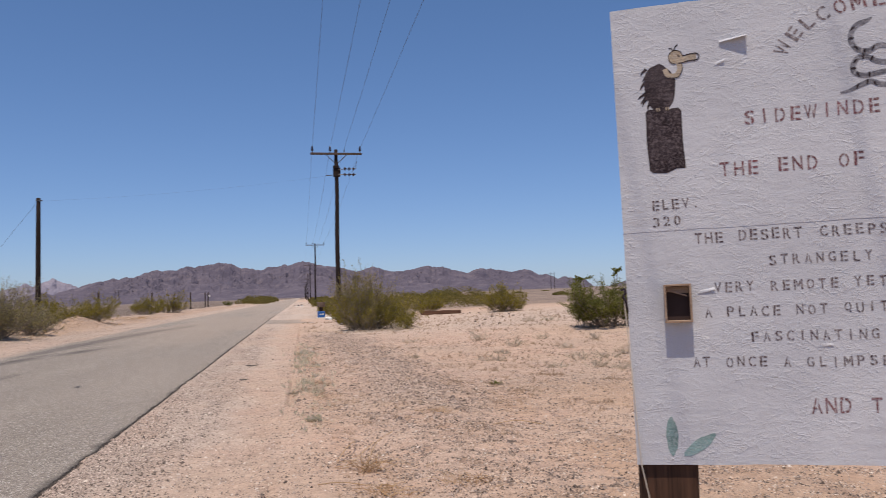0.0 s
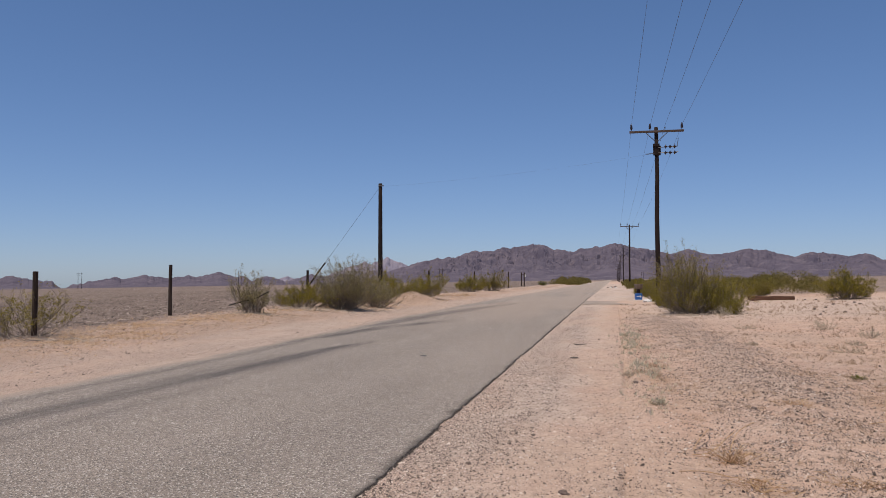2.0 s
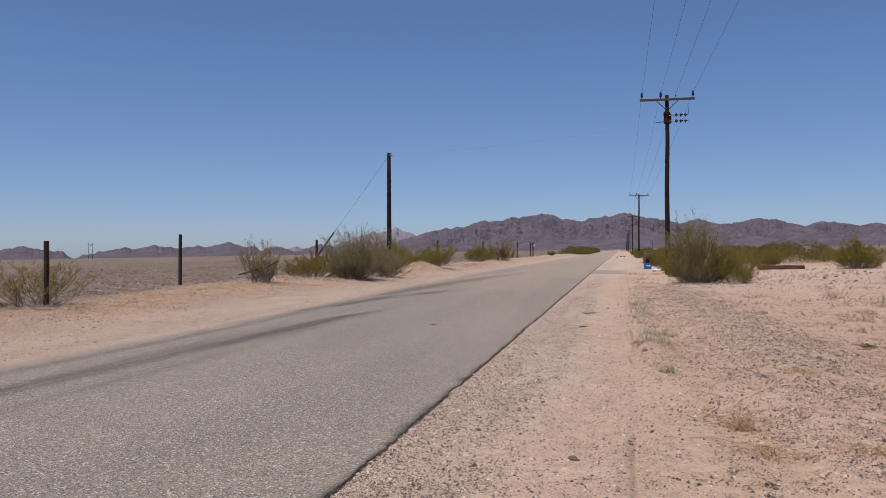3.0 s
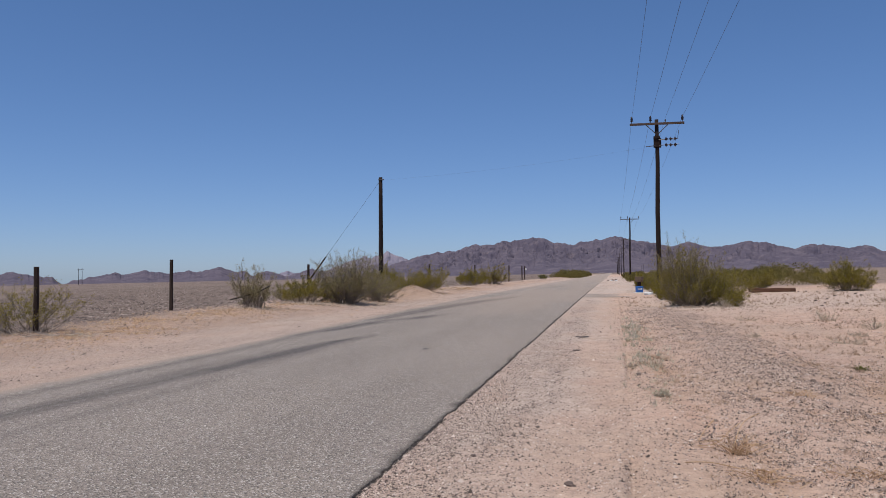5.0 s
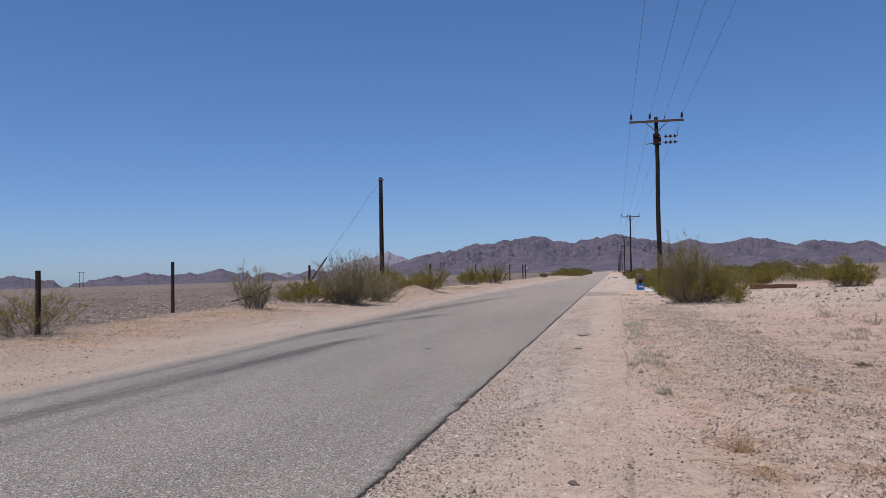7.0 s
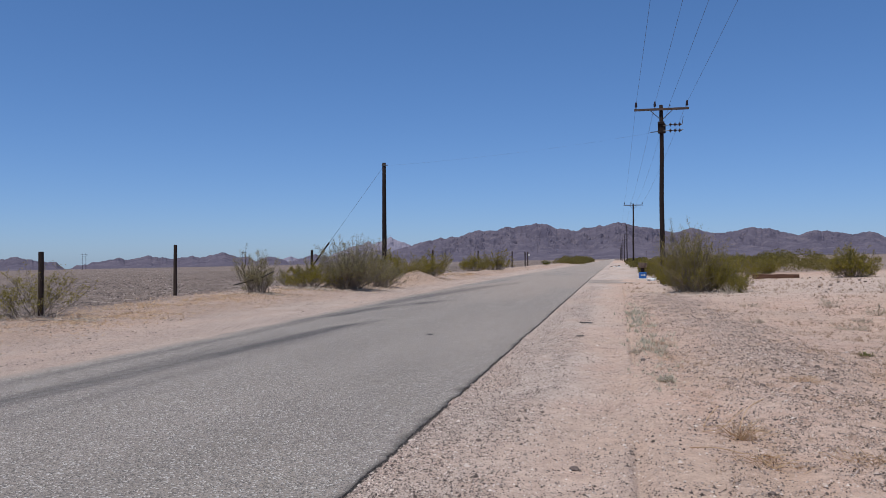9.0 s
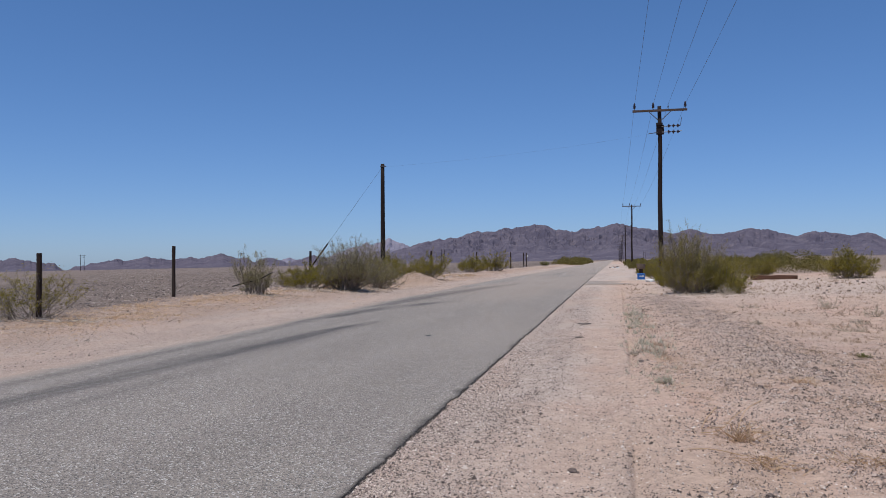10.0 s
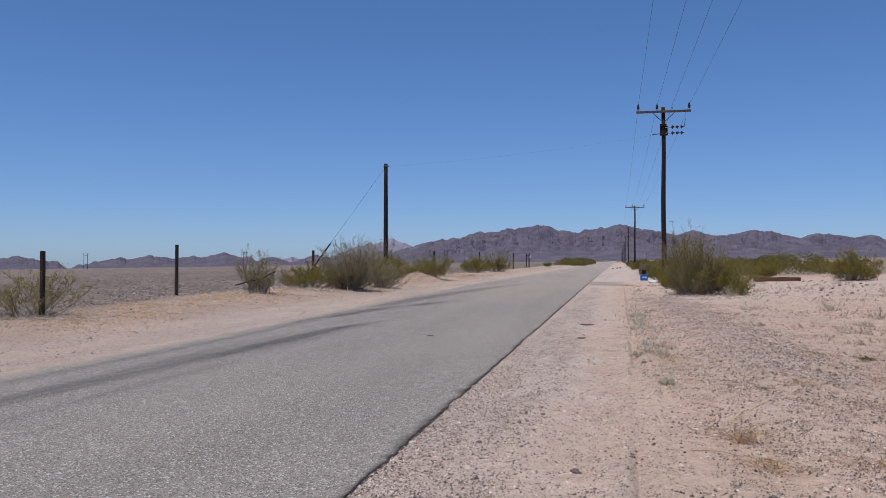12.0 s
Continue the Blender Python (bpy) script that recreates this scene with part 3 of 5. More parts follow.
def build_road():
    ys = np.concatenate([np.linspace(-120, 0, 40)[:-1], np.linspace(0, 15, 300)[:-1], np.linspace(15, 60, 360)[:-1], np.geomspace(60, 2600, 110)])
    k = 64
    u = 1 - np.linspace(1, 0, k) ** 1.35
    right, left = road_right(ys), road_left(ys)
    gx = left[:, None] + (right - left)[:, None] * u[None, :]
    gy = np.repeat(ys[:, None], k, 1)
    crown = 0.006 + 0.03 * (1 - (2 * u - 1) ** 2)[None, :] + 0 * gx
    gz = crown
    top = np.stack([gx, gy, gz], 2).reshape(-1, 3)
    n = len(ys)
    i, j = np.arange(n - 1), np.arange(k - 1)
    q = (i[:, None] * k + j[None, :]).ravel()
    faces = [np.stack([q, q + 1, q + k + 1, q + k], 1)]
    verts = [top]
    base = n * k
    for col, sgn in ((k - 1, 1), (0, -1)):
        low = top.reshape(n, k, 3)[:, col].copy()
        low[:, 2] -= 0.10
        low[:, 0] += 0.05 * sgn
        verts.append(low)
        a = i * k + col
        b = base + i
        f = np.stack([a, a + k, b + 1, b], 1)
        faces.append(f[:, ::-1] if sgn > 0 else f)
        base += n
    v = np.concatenate(verts)
    me = array_mesh("road", v, np.concatenate(faces), M_ASPHALT)
    x, y = v[:, 0], v[:, 1]
    from_right = road_right(y) - x
    from_left = x - road_left(y)
    wob = fbm(x * 0.6, y * 0.12, 31)
    def trail(ys_, xs_, half, strength, soft=0.5):
        mid, wide = np.interp(y, ys_, xs_), np.interp(y, ys_, half)
        ends = step(y, ys_[0] - soft, ys_[0] + soft) * (1 - step(y, ys_[-1] - soft, ys_[-1] + 3 * soft))
        return strength * np.exp(-np.abs((x - mid + 0.12 * (wob - 0.5)) / wide) ** 2.4) * ends

    stripe = trail((-20, 7.4, 9.2, 10.7, 12.2, 14.1, 16.3, 18.3), (-6.3, -6.27, -6.2, -6.25, -6.1, -5.97, -5.92, -5.6), (.18, .20, .26, .30, .44, .46, .34, .16), 0.92)
    stripe = np.maximum(stripe, trail((-20, 8.4, 12.2, 15.6, 19.4, 23.0), (-7.21, -7.21, -7.2, -7.3, -7.48, -7.4), (.14, .14, .16, .20, .22, .2), 0.5))
    stripe = np.maximum(stripe, trail((20, 23.0, 25.2, 26.6, 28.6), (-7.3, -7.1, -6.75, -6.25, -5.6), (.18, .30, .40, .50, .35), 1.0))
    stripe = np.maximum(stripe, trail((25, 27, 31, 35.5, 41, 48.5), (-7.5, -7.42, -7.33, -7.09, -6.75, -5.8), (.20, .28, .40, .50, .55, .35), 0.85, 1.5))
    stripe = np.maximum(stripe, 0.30 * np.exp(-((x + 5.5) / 0.22) ** 2) * (1 - step(y, 9, 13)))
    streaks = fbm(x * 3.5, y * 0.10, 39, 3, 0.6)
    dark = np.clip(stripe * step(wob, 0.12, 0.42) * (0.55 + 0.8 * step(streaks, 0.3, 0.6)), 0, 1)
    dust_and_far_tan = np.clip(1.15 - from_left / (0.10 + 0.45 * fbm(x * 0, y * 0.5, 33, 4, 0.7)), 0, 1) * step(fbm(x * 4, y * 1.6, 34), 0.15, 0.5)
    # the asphalt also mixes towards tan with distance along the road
    dust_and_far_tan = np.maximum(dust_and_far_tan, 0.42 * step(y + 3 * (x + 4), 12, 42) * step(fbm(x * 0.5, y * 0.08, 38), 0.15, 0.55))
    dust_and_far_tan = np.maximum(dust_and_far_tan, 0.5 * step(y, 60, 160))
    rim = np.clip(1 - from_right / (0.02 + 0.16 * fbm(0 * x, y * 2.3, 35) ** 2), 0, 1) * (1 - step(y, 55, 90))
    for name, val in (("dark", dark), ("dust_and_far_tan", dust_and_far_tan), ("rim", rim)):
        me.attributes.new(name, "FLOAT", "POINT").data.foreach_set("value", np.clip(val, 0, 1).astype(np.float32))
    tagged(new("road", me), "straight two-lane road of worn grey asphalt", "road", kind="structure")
    # the short paved apron of a side turning
    ax, ay = np.meshgrid(np.linspace(0, 1, 24), np.linspace(0, 1, 12))
    yy = 49.5 + 8.5 * ay.ravel() + 1.2 * (fbm(ax.ravel() * 4, ay.ravel() * 0, 36) - 0.5)
    xx = road_right(yy) - 0.05 + 2.7 * ax.ravel() * (0.75 + 0.5 * value_noise(ay.ravel() * 5, 0 * yy, 37))
    zz = land(xx, yy) + 0.012 - 0.008 * ax.ravel()
    q = (np.arange(11)[:, None] * 24 + np.arange(23)[None, :]).ravel()
    me = array_mesh("apron", np.stack([xx, yy, zz], 1), np.stack([q, q + 1, q + 25, q + 24], 1), M_ASPHALT)
    me.attributes.new("dust_and_far_tan", "FLOAT", "POINT").data.foreach_set("value", np.clip(0.25 + 0.6 * ax.ravel() + 0.9 * (fbm(ax.ravel() * 6, ay.ravel() * 5, 29) - 0.4), 0, 1).astype(np.float32))
    tagged(new("road_apron", me), "crumbling asphalt apron at the road edge", "road", kind="structure")


# bearing from the eye in degrees right of the road, and rise of each summit as a tangent
SUMMITS = ((-39.5, .0052), (-33.6, .0036), (-31.8, .0068), (-29.0, .0058), (-27.0, .0092), (-23.8, .0043), (-20.7, .0066), (-18.6, .0085),
           (-16.2, .0125), (-13.6, .0195), (-12.0, .0268), (-11.2, .0280), (-9.3, .0354), (-7.2, .0398), (-5.34, .0438), (-3.3, .0368),
           (-1.0, .0400), (0.32, .0433), (1.7, .0384), (3.5, .0312), (5.2, .0347), (6.6, .0302), (8.9, .0355), (10.0, .0327),
           (12.9, .0304), (13.5, .0295), (15.7, .0275), (17.8, .0135), (23.6, .0138), (26.5, .0100), (33.0, .012), (-46.0, .006), (42.0, .01))
FAR_SUMMITS = ((-15.55, .0272), (-17.1, .0228), (-16.4, .0218), (-14.6, .0222), (-13.4, .0215), (-18.4, .0155), (18.97, .0166), (19.6, .0115), (-22.5, .0050))


def ridge(az, summits, slope, jag, seed):
    r = np.full_like(az, -0.012)
    for a, t in summits:
        r = np.maximum(r, t - np.abs(az - a) * slope * (0.75 + 0.5 * value_noise(az * 1.5, 0 * az, seed + 7)))
    return r + jag * (fbm(az * 1.6, 0 * az + 3, seed, 6, 0.68) - 0.5) + 0.45 * jag * (fbm(az * 5.5, 0 * az + 8, seed + 1, 3, 0.6) - 0.5)


def build_mountains(name, summits, near, top, back, mat, slope, jag, seed, label, fine=0.08, rows=80):
    az = np.arange(-50, 44.01, fine)
    s = np.concatenate([np.linspace(0, 1, rows), np.linspace(1.04, 1.6, 5)])
    A, S = np.meshgrid(az, s)
    crest = ridge(A, summits, slope, jag, seed)
    R = np.where(S <= 1, near + (top - near) * S, top + (back - top) * (S - 1) / 0.6)
    R = R + 260 * (fbm(A * 0.5, S * 0, seed + 3) - 0.5) * np.clip(S, 0, 1)
    x, y = R * np.sin(np.radians(A)), R * np.cos(np.radians(A))
    floor = climb(x) + 0.0145 * np.clip(x + 17, None, 0) - 6
    peak = 1.5 + crest * R
    along = np.radians(A) * top
    wx, wy = along / 250 + 1.6 * fbm(along / 420, R / 330, seed + 9, 4), R / 700
    fold = np.abs(fbm(wx, wy, seed + 4, 5, 0.58) - 0.5) * 2
    gully = np.abs(fbm(wx * 3.1 + wy * 2.2, wy * 2.6 - wx * 0.8, seed + 6, 5, 0.66) - 0.5) * 2
    shape = np.where(S <= 1, np.clip(S, 0, 1) ** 1.15, 1 - (S - 1) / 0.6 * 0.9)
    mod = np.where(S <= 1, 1 + (1.15 * (0.22 - fold) + 0.65 * (0.2 - gully)) * np.sin(np.pi * np.clip(S, 0, 1)) ** 0.7, 1)
    z = floor + (peak - floor) * np.clip(shape * mod, 0, 0.985 + 0.015 * (S == 1))
    z = np.maximum(z, floor)
    n, k = len(s), len(az)
    q = (np.arange(n - 1)[:, None] * k + np.arange(k - 1)[None, :]).ravel()
    me = array_mesh(name, np.stack([x, y, z], 2).reshape(-1, 3), np.stack([q, q + 1, q + k + 1, q + k], 1), mat, False)
    tagged(new(name, me), label, "mountains", kind="structure")



def tar_spot(x, y, rx, ry, seed):
    """A small flat dark spot on the asphalt."""
    n = 14
    ring = [(rx * math.cos(2 * math.pi * i / n) * (0.7 + 0.6 * noise.noise((i * 1.7, seed, 0.3)) ** 2), ry * math.sin(2 * math.pi * i / n)) for i in range(n)]
    g = Geo().add([(a, b, 0.0) for a, b in ring] + [(a * 0.6, b * 0.6, 0.006) for a, b in ring],
                  [(i, (i + 1) % n, n + (i + 1) % n, n + i) for i in range(n)] + [tuple(range(n, 2 * n))])
    u = (x - float(road_left(y))) / float(road_right(y) - road_left(y))
    ob = new("tar_spot", g.mesh("tar_spot", M_TAR))
    ob.matrix_basis = pose(x, y, 0.006 + 0.03 * (1 - (2 * u - 1) ** 2) + 0.002, 0, 0, seed * 20)
    tagged(ob, "flat dark tar spot on the asphalt", "tar spot")


build_ground()
build_road()
tar_spot(-3.53, 15.5, 0.09, 0.11, 1)
build_mountains("mountain_range", SUMMITS, 2300, 3500, 4100, M_ROCK, 0.0042, 0.0046, 41, "barren purple-brown mountain range along the horizon")
build_mountains("mountain_range_far", FAR_SUMMITS, 3900, 4300, 4600, M_ROCK_HAZED, 0.0085, 0.0045, 61, "pale haze-coloured mountains behind the nearer range", 0.12, 36)


# ---- welcome sign ----
def quad_plate(pts, y0, y1):
    """A flat plate with the outline pts (u, v), from y0 to y1 deep."""
    g = Geo()
    n = len(pts)
    area = sum(pts[i][0] * pts[(i + 1) % n][1] - pts[(i + 1) % n][0] * pts[i][1] for i in range(n))
    if area < 0:
        pts = pts[::-1]
    vs = [(u, y0, v) for u, v in pts] + [(u, y1, v) for u, v in pts]
    fs = [tuple(range(n)), tuple(range(n, 2 * n))[::-1]]
    fs += [((i + 1) % n, i, i + n, (i + 1) % n + n) for i in range(n)]
    return g.add(vs, fs)


def blob(cu, cv, ru, rv, turn=0.0, n=28, wob=0.0, seed=0, power=1.0):
    pts = []
    for i in range(n):
        w = 2 * math.pi * i / n
        r = 1 + wob * (noise.noise((math.cos(w) * 2, math.sin(w) * 2, seed)))
        x, y = ru * r * math.copysign(abs(math.cos(w)) ** power, math.cos(w)), rv * r * math.copysign(abs(math.sin(w)) ** power, math.sin(w))
        c, s = math.cos(turn), math.sin(turn)
        pts.append((cu + x * c - y * s, cv + x * s + y * c))
    return pts


def band(path, width):
    """The outline of a ribbon along path; width one number or one a point."""
    left, right = [], []
    for i, (u, v) in enumerate(path):
        a, b = path[max(i - 1, 0)], path[min(i + 1, len(path) - 1)]
        d = Vector((b[0] - a[0], b[1] - a[1])).normalized()
        w = (width[i] if isinstance(width, (list, tuple)) else width) / 2
        left.append((u - d.y * w, v + d.x * w))
        right.append((u + d.y * w, v - d.x * w))
    return left + right[::-1]


def ribbon(path, width, y0, y1):
    """One connected painted strip along path, from y0 to y1 deep."""
    g = Geo()
    out = band(path, width)
    n = len(path)
    vs, fs = [], []
    for y in (y0, y1):
        for i in range(n):
            vs += [(out[i][0], y, out[i][1]), (out[2 * n - 1 - i][0], y, out[2 * n - 1 - i][1])]
    for i in range(n - 1):
        a = 2 * i
        fs += [(a, a + 1, a + 3, a + 2), (a + 2 * n, a + 2 + 2 * n, a + 3 + 2 * n, a + 1 + 2 * n)]
        fs += [(a, a + 2, a + 2 + 2 * n, a + 2 * n), (a + 1, a + 1 + 2 * n, a + 3 + 2 * n, a + 3)]
    fs += [(0, 2 * n, 2 * n + 1, 1), (2 * n - 2, 2 * n - 1, 4 * n - 1, 4 * n - 2)]
    return g.add(vs, fs)


def smooth_path(pts, k=6):
    out = []
    for i in range(len(pts) - 1):
        p0, p1, p2, p3 = (Vector(pts[min(max(j, 0), len(pts) - 1)]) for j in (i - 1, i, i + 1, i + 2))
        for s in range(k):
            t = s / k
            out.append(tuple(0.5 * (2 * p1 + (p2 - p0) * t + (2 * p0 - 5 * p1 + 4 * p2 - p3) * t * t + (3 * p1 - p0 - 3 * p2 + p3) * t ** 3)))
    return out + [tuple(pts[-1])]


GLYPHS = {}
SPLIT = set("OCSGDERPQUBAW0238F")


def glyph(ch):
    """One stencil letter of the built-in font, 1 high, cut through by a bridge."""
    if ch in GLYPHS:
        return GLYPHS[ch]
    if ch == "M":
        vs = [(0, 0), (.19, 0), (.19, 1), (0, 1), (.76, 0), (.95, 0), (.95, 1), (.76, 1), (.23, 1), (.23, .62), (.45, .20), (.45, .60), (.50, .60), (.50, .20), (.72, .62), (.72, 1)]
        GLYPHS[ch] = (vs, [[0, 1, 2, 3], [4, 5, 6, 7], [8, 9, 10, 11], [12, 13, 14, 15]], 0.95)
        return GLYPHS[ch]
    cu = bpy.data.curves.new("letter", "FONT")
    cu.body, cu.size, cu.extrude, cu.resolution_u, cu.offset = ch, 1.0, 0.0, 3, 0.012
    ob = new("letter", cu)
    bpy.context.view_layer.update()
    me = bpy.data.meshes.new_from_object(ob.evaluated_get(bpy.context.evaluated_depsgraph_get()))
    bpy.data.objects.remove(ob)
    bpy.data.curves.remove(cu)
    bm = bmesh.new()
    bm.from_mesh(me)
    bpy.data.meshes.remove(me)
    xs, ys = [v.co.x for v in bm.verts], [v.co.y for v in bm.verts]
    x0, x1, y0, y1 = min(xs), max(xs), min(ys), max(ys)
    h = 0.73 if ch == "." else y1 - y0
    for v in bm.verts:
        v.co.x, v.co.y = (v.co.x - x0) / max(x1 - x0, 1e-4), (v.co.y - (0 if ch == "." else y0)) / h
    if ch in SPLIT:
        mid = 0.56 if ch not in "ERFPDB" else 0.40
        gap = 0.06
        for px in (mid - gap, mid + gap):
            bmesh.ops.bisect_plane(bm, geom=bm.verts[:] + bm.edges[:] + bm.faces[:], plane_co=(px, 0, 0), plane_no=(1, 0, 0))
        cut = [f for f in bm.faces if abs(f.calc_center_median().x - mid) < gap]
        bmesh.ops.delete(bm, geom=cut, context="FACES")
    wide = {"I": 0.16, ".": 0.16, "M": 0.95, "W": 0.95, "L": 0.66, "1": 0.3}.get(ch, 0.76)
    vs = [(v.co.x * wide, v.co.y) for v in bm.verts]
    bm.verts.index_update()
    fs = [[v.index for v in f.verts] for f in bm.faces]
    bm.free()
    GLYPHS[ch] = (vs, fs, wide)
    return GLYPHS[ch]


# words: text, left and right end along the board, baseline and letter height in metres, paint
WORDS = (("SIDEWINDE", .652, 1.294, 1.752, .074, 0), ("THE", .514, .701, 1.489, .074, 0), ("END", .799, .985, 1.491, .073, 0), ("OF", 1.086, 1.203, 1.490, .072, 0),
         ("ELEV.", .160, .385, 1.336, .054, 1), ("320", .158, .300, 1.248, .051, 1), ("THE", .364, .506, 1.143, .057, 1), ("DESERT", .584, .889, 1.147, .056, 1),
         ("CREEPS", .974, 1.286, 1.145, .054, 1), ("STRANGELY", .723, 1.207, 1.014, .052, 1), ("VERY", .447, .638, .885, .053, 1), ("REMOTE", .723, 1.040, .883, .052, 1),
         ("YET", 1.115, 1.262, .885, .051, 1), ("A", .392, .430, .758, .052, 1), ("PLACE", .500, .760, .756, .053, 1), ("NOT", .835, .981, .755, .052, 1),
         ("QUIT", 1.060, 1.257, .756, .051, 1), ("FASCINATING", .613, 1.209, .623, .052, 1), ("AT", .318, .400, .503, .053, 1), ("ONCE", .480, .678, .498, .053, 1),
         ("A", .758, .794, .496, .052, 1), ("GLIMPSE", .868, 1.250, .488, .051, 1), ("AND", .872, 1.057, .253, .079, 0), ("T", 1.150, 1.200, .256, .075, 0))
ARC = (("W", .862, 2.133, 62), ("E", .921, 2.200, 51), ("L", .987, 2.251, 40), ("C", 1.062, 2.285, 29), ("O", 1.146, 2.312, 19), ("M", 1.232, 2.326, 9), ("E", 1.329, 2.330, 0))


def build_sign():
    lean = pose(2.171, 3.889, 0.628, 0, 0, -24.61) @ pose(0, 0, 0, 0, -1.376, 0)
    sign = new("welcome_sign")
    sign.matrix_basis = pose(2.171, 3.889, ground_z(2.2, 3.9) - 0.05, 0, 0, -24.61)
    inv = sign.matrix_basis.inverted() @ lean
    upper = inv @ pose(0, 0.0025, 0)      # paint lies on the upper sheet
    tagged(sign, "weathered white-painted plywood welcome sign on timber posts", "sign")
    W, H = 2.44, 2.439
    rng = random.Random(4)
    for k, (v0, v1) in enumerate(((0.0, 1.229), (1.2235, H))):
        # a sheet with slightly ragged edges, front face at y = 0
        bot = [(W * i / 24, v0 + rng.uniform(-0.003, 0.003)) for i in range(25)]
        top = [(W * i / 24, v1 + rng.uniform(-0.003, 0.003)) for i in range(25)]
        g = quad_plate(bot + top[::-1], 0.0 if k == 0 else -0.0015, 0.016)
        part("sheet", g, M_BOARD, sign, "white-painted strand board sheet", at=inv)
    for u in (0.157, 2.28):
        g = Geo().box(0.305, 0.20, 2.9, pose(0, 0, 1.45), 0.012)
        part("post", g, M_TIE, sign, "dark stained timber post", at=pose(u, 0.125, -0.25))
    for text, u0, u1, v, h, paint in WORDS:
        n = len(text)
        ws = [glyph(c)[2] * h * 0.86 for c in text]
        pitch = (u1 - u0 - (ws[0] + ws[-1]) / 2) / max(n - 1, 1)
        for i, (c, w) in enumerate(zip(text, ws)):
            u = u0 + ws[0] / 2 + pitch * i - w / 2
            g = Geo()
            vs, fs, wide = glyph(c)
            s = w / wide
            t = rng.uniform(-0.03, 0.03)
            dv = rng.uniform(-0.003, 0.003)
            g.add([(u + a * s - t * b * h, (-0.0027 if v > 1.2 else -0.0012), v + dv + b * h + t * a * s) for a, b in vs], fs)
            part("letter", g, (M_RED, M_BLACKISH)[paint], sign, at=inv)
    for c, u, v, turn in ARC:
        vs, fs, wide = glyph(c)
        h = 0.075
        ca, sa = math.cos(radians(turn)), math.sin(radians(turn))
        g = Geo()
        g.add([(u + ((a - wide / 2) * ca - (b - 0.5) * sa) * h, -0.0027, v + ((a - wide / 2) * sa + (b - 0.5) * ca) * h) for a, b in vs], fs)
        part("letter", g, M_RED if u > 1.1 else M_FADED, sign, at=inv)
    # painted figures as plain shapes
    part("painting", quad_plate(blob(0.238, 1.993, 0.080, 0.128, 0.05, 30, 0.12, 2), -0.0050, -0.0040), M_CHAR, sign, "black painted oval", at=upper)
    part("painting", quad_plate(blob(0.258, 1.955, 0.048, 0.080, 0.0, 24, 0.1, 5), -0.0058, -0.0040), M_BARK, sign, "brown-black painted patch", at=upper)
    part("painting", ribbon([(0.175, 1.98), (0.163, 1.945), (0.132, 1.915)], [0.03, 0.02, 0.004], -0.0055, -0.0040), M_CHAR, sign, "black brush stroke", at=upper)
    part("painting", ribbon([(0.185, 2.075), (0.168, 2.055), (0.148, 2.035)], [0.03, 0.016, 0.004], -0.0055, -0.0040), M_CHAR, sign, "black brush stroke", at=upper)
    part("painting", ribbon(smooth_path([(0.338, 2.125), (0.346, 2.085), (0.325, 2.05), (0.285, 2.055), (0.268, 2.09)]), 0.026, -0.0058, -0.0040), M_TAN, sign, "tan painted curve", at=upper)
    part("painting", quad_plate(blob(0.328, 2.148, 0.036, 0.036, 0, 24), -0.0064, -0.0040), M_TAN, sign, "tan painted disc", at=upper)
    part("painting", ribbon(smooth_path([(0.350, 2.128), (0.392, 2.138), (0.432, 2.140)]), [0.026] * 6 + [0.030] * 6 + [0.032], -0.0061, -0.0040), M_TAN, sign, "tan painted stroke", at=upper)
    outline = smooth_path([(0.340, 2.112), (0.395, 2.120), (0.434, 2.122), (0.448, 2.142), (0.430, 2.158), (0.396, 2.156), (0.362, 2.150)])
    part("painting", ribbon(outline, 0.0045, -0.0070, -0.0040), M_CHAR, sign, "thin black outline", at=upper)
    part("painting", ribbon([(0.322, 2.184), (0.330, 2.205), (0.342, 2.214)], 0.006, -0.0055, -0.0040), M_CHAR, sign, "thin black stroke", at=upper)
    stump = [(0.160, 1.866), (0.178, 1.876), (0.250, 1.868), (0.325, 1.872), (0.336, 1.856), (0.334, 1.700), (0.341, 1.552), (0.300, 1.556), (0.245, 1.534), (0.178, 1.540), (0.163, 1.552), (0.156, 1.700)]
    part("painting", quad_plate(stump, -0.0050, -0.0040), M_BARK, sign, "brown-black painted block", at=upper)
    part("painting", ribbon(stump + stump[:1], 0.008, -0.0055, -0.0040), M_CHAR, sign, "black outline of the block", at=upper)
    snake = smooth_path([(1.290, 2.238), (1.262, 2.222), (1.215, 2.205), (1.188, 2.165), (1.186, 2.120), (1.215, 2.080), (1.262, 2.068), (1.310, 2.090), (1.360, 2.080)])
    part("painting", ribbon(snake, [0.004 + 0.022 * min(1, i / 8) for i in range(len(snake))], -0.0055, -0.0040), M_SNAKE, sign, "slate grey painted curve", at=upper)
    snake = smooth_path([(1.360, 2.000), (1.300, 2.010), (1.255, 2.038), (1.215, 2.040), (1.186, 2.005), (1.190, 1.965), (1.235, 1.945), (1.300, 1.952), (1.360, 1.960)])
    part("painting", ribbon(snake, 0.025, -0.0055, -0.0040), M_SNAKE, sign, "slate grey painted curve", at=upper)
    snake = smooth_path([(1.118, 1.868), (1.160, 1.875), (1.215, 1.898), (1.262, 1.912), (1.305, 1.892), (1.360, 1.888)])
    part("painting", ribbon(snake, [0.010 + 0.016 * min(1, i / 14) for i in range(len(snake))], -0.0055, -0.0040), M_SNAKE, sign, "slate grey painted curve", at=upper)
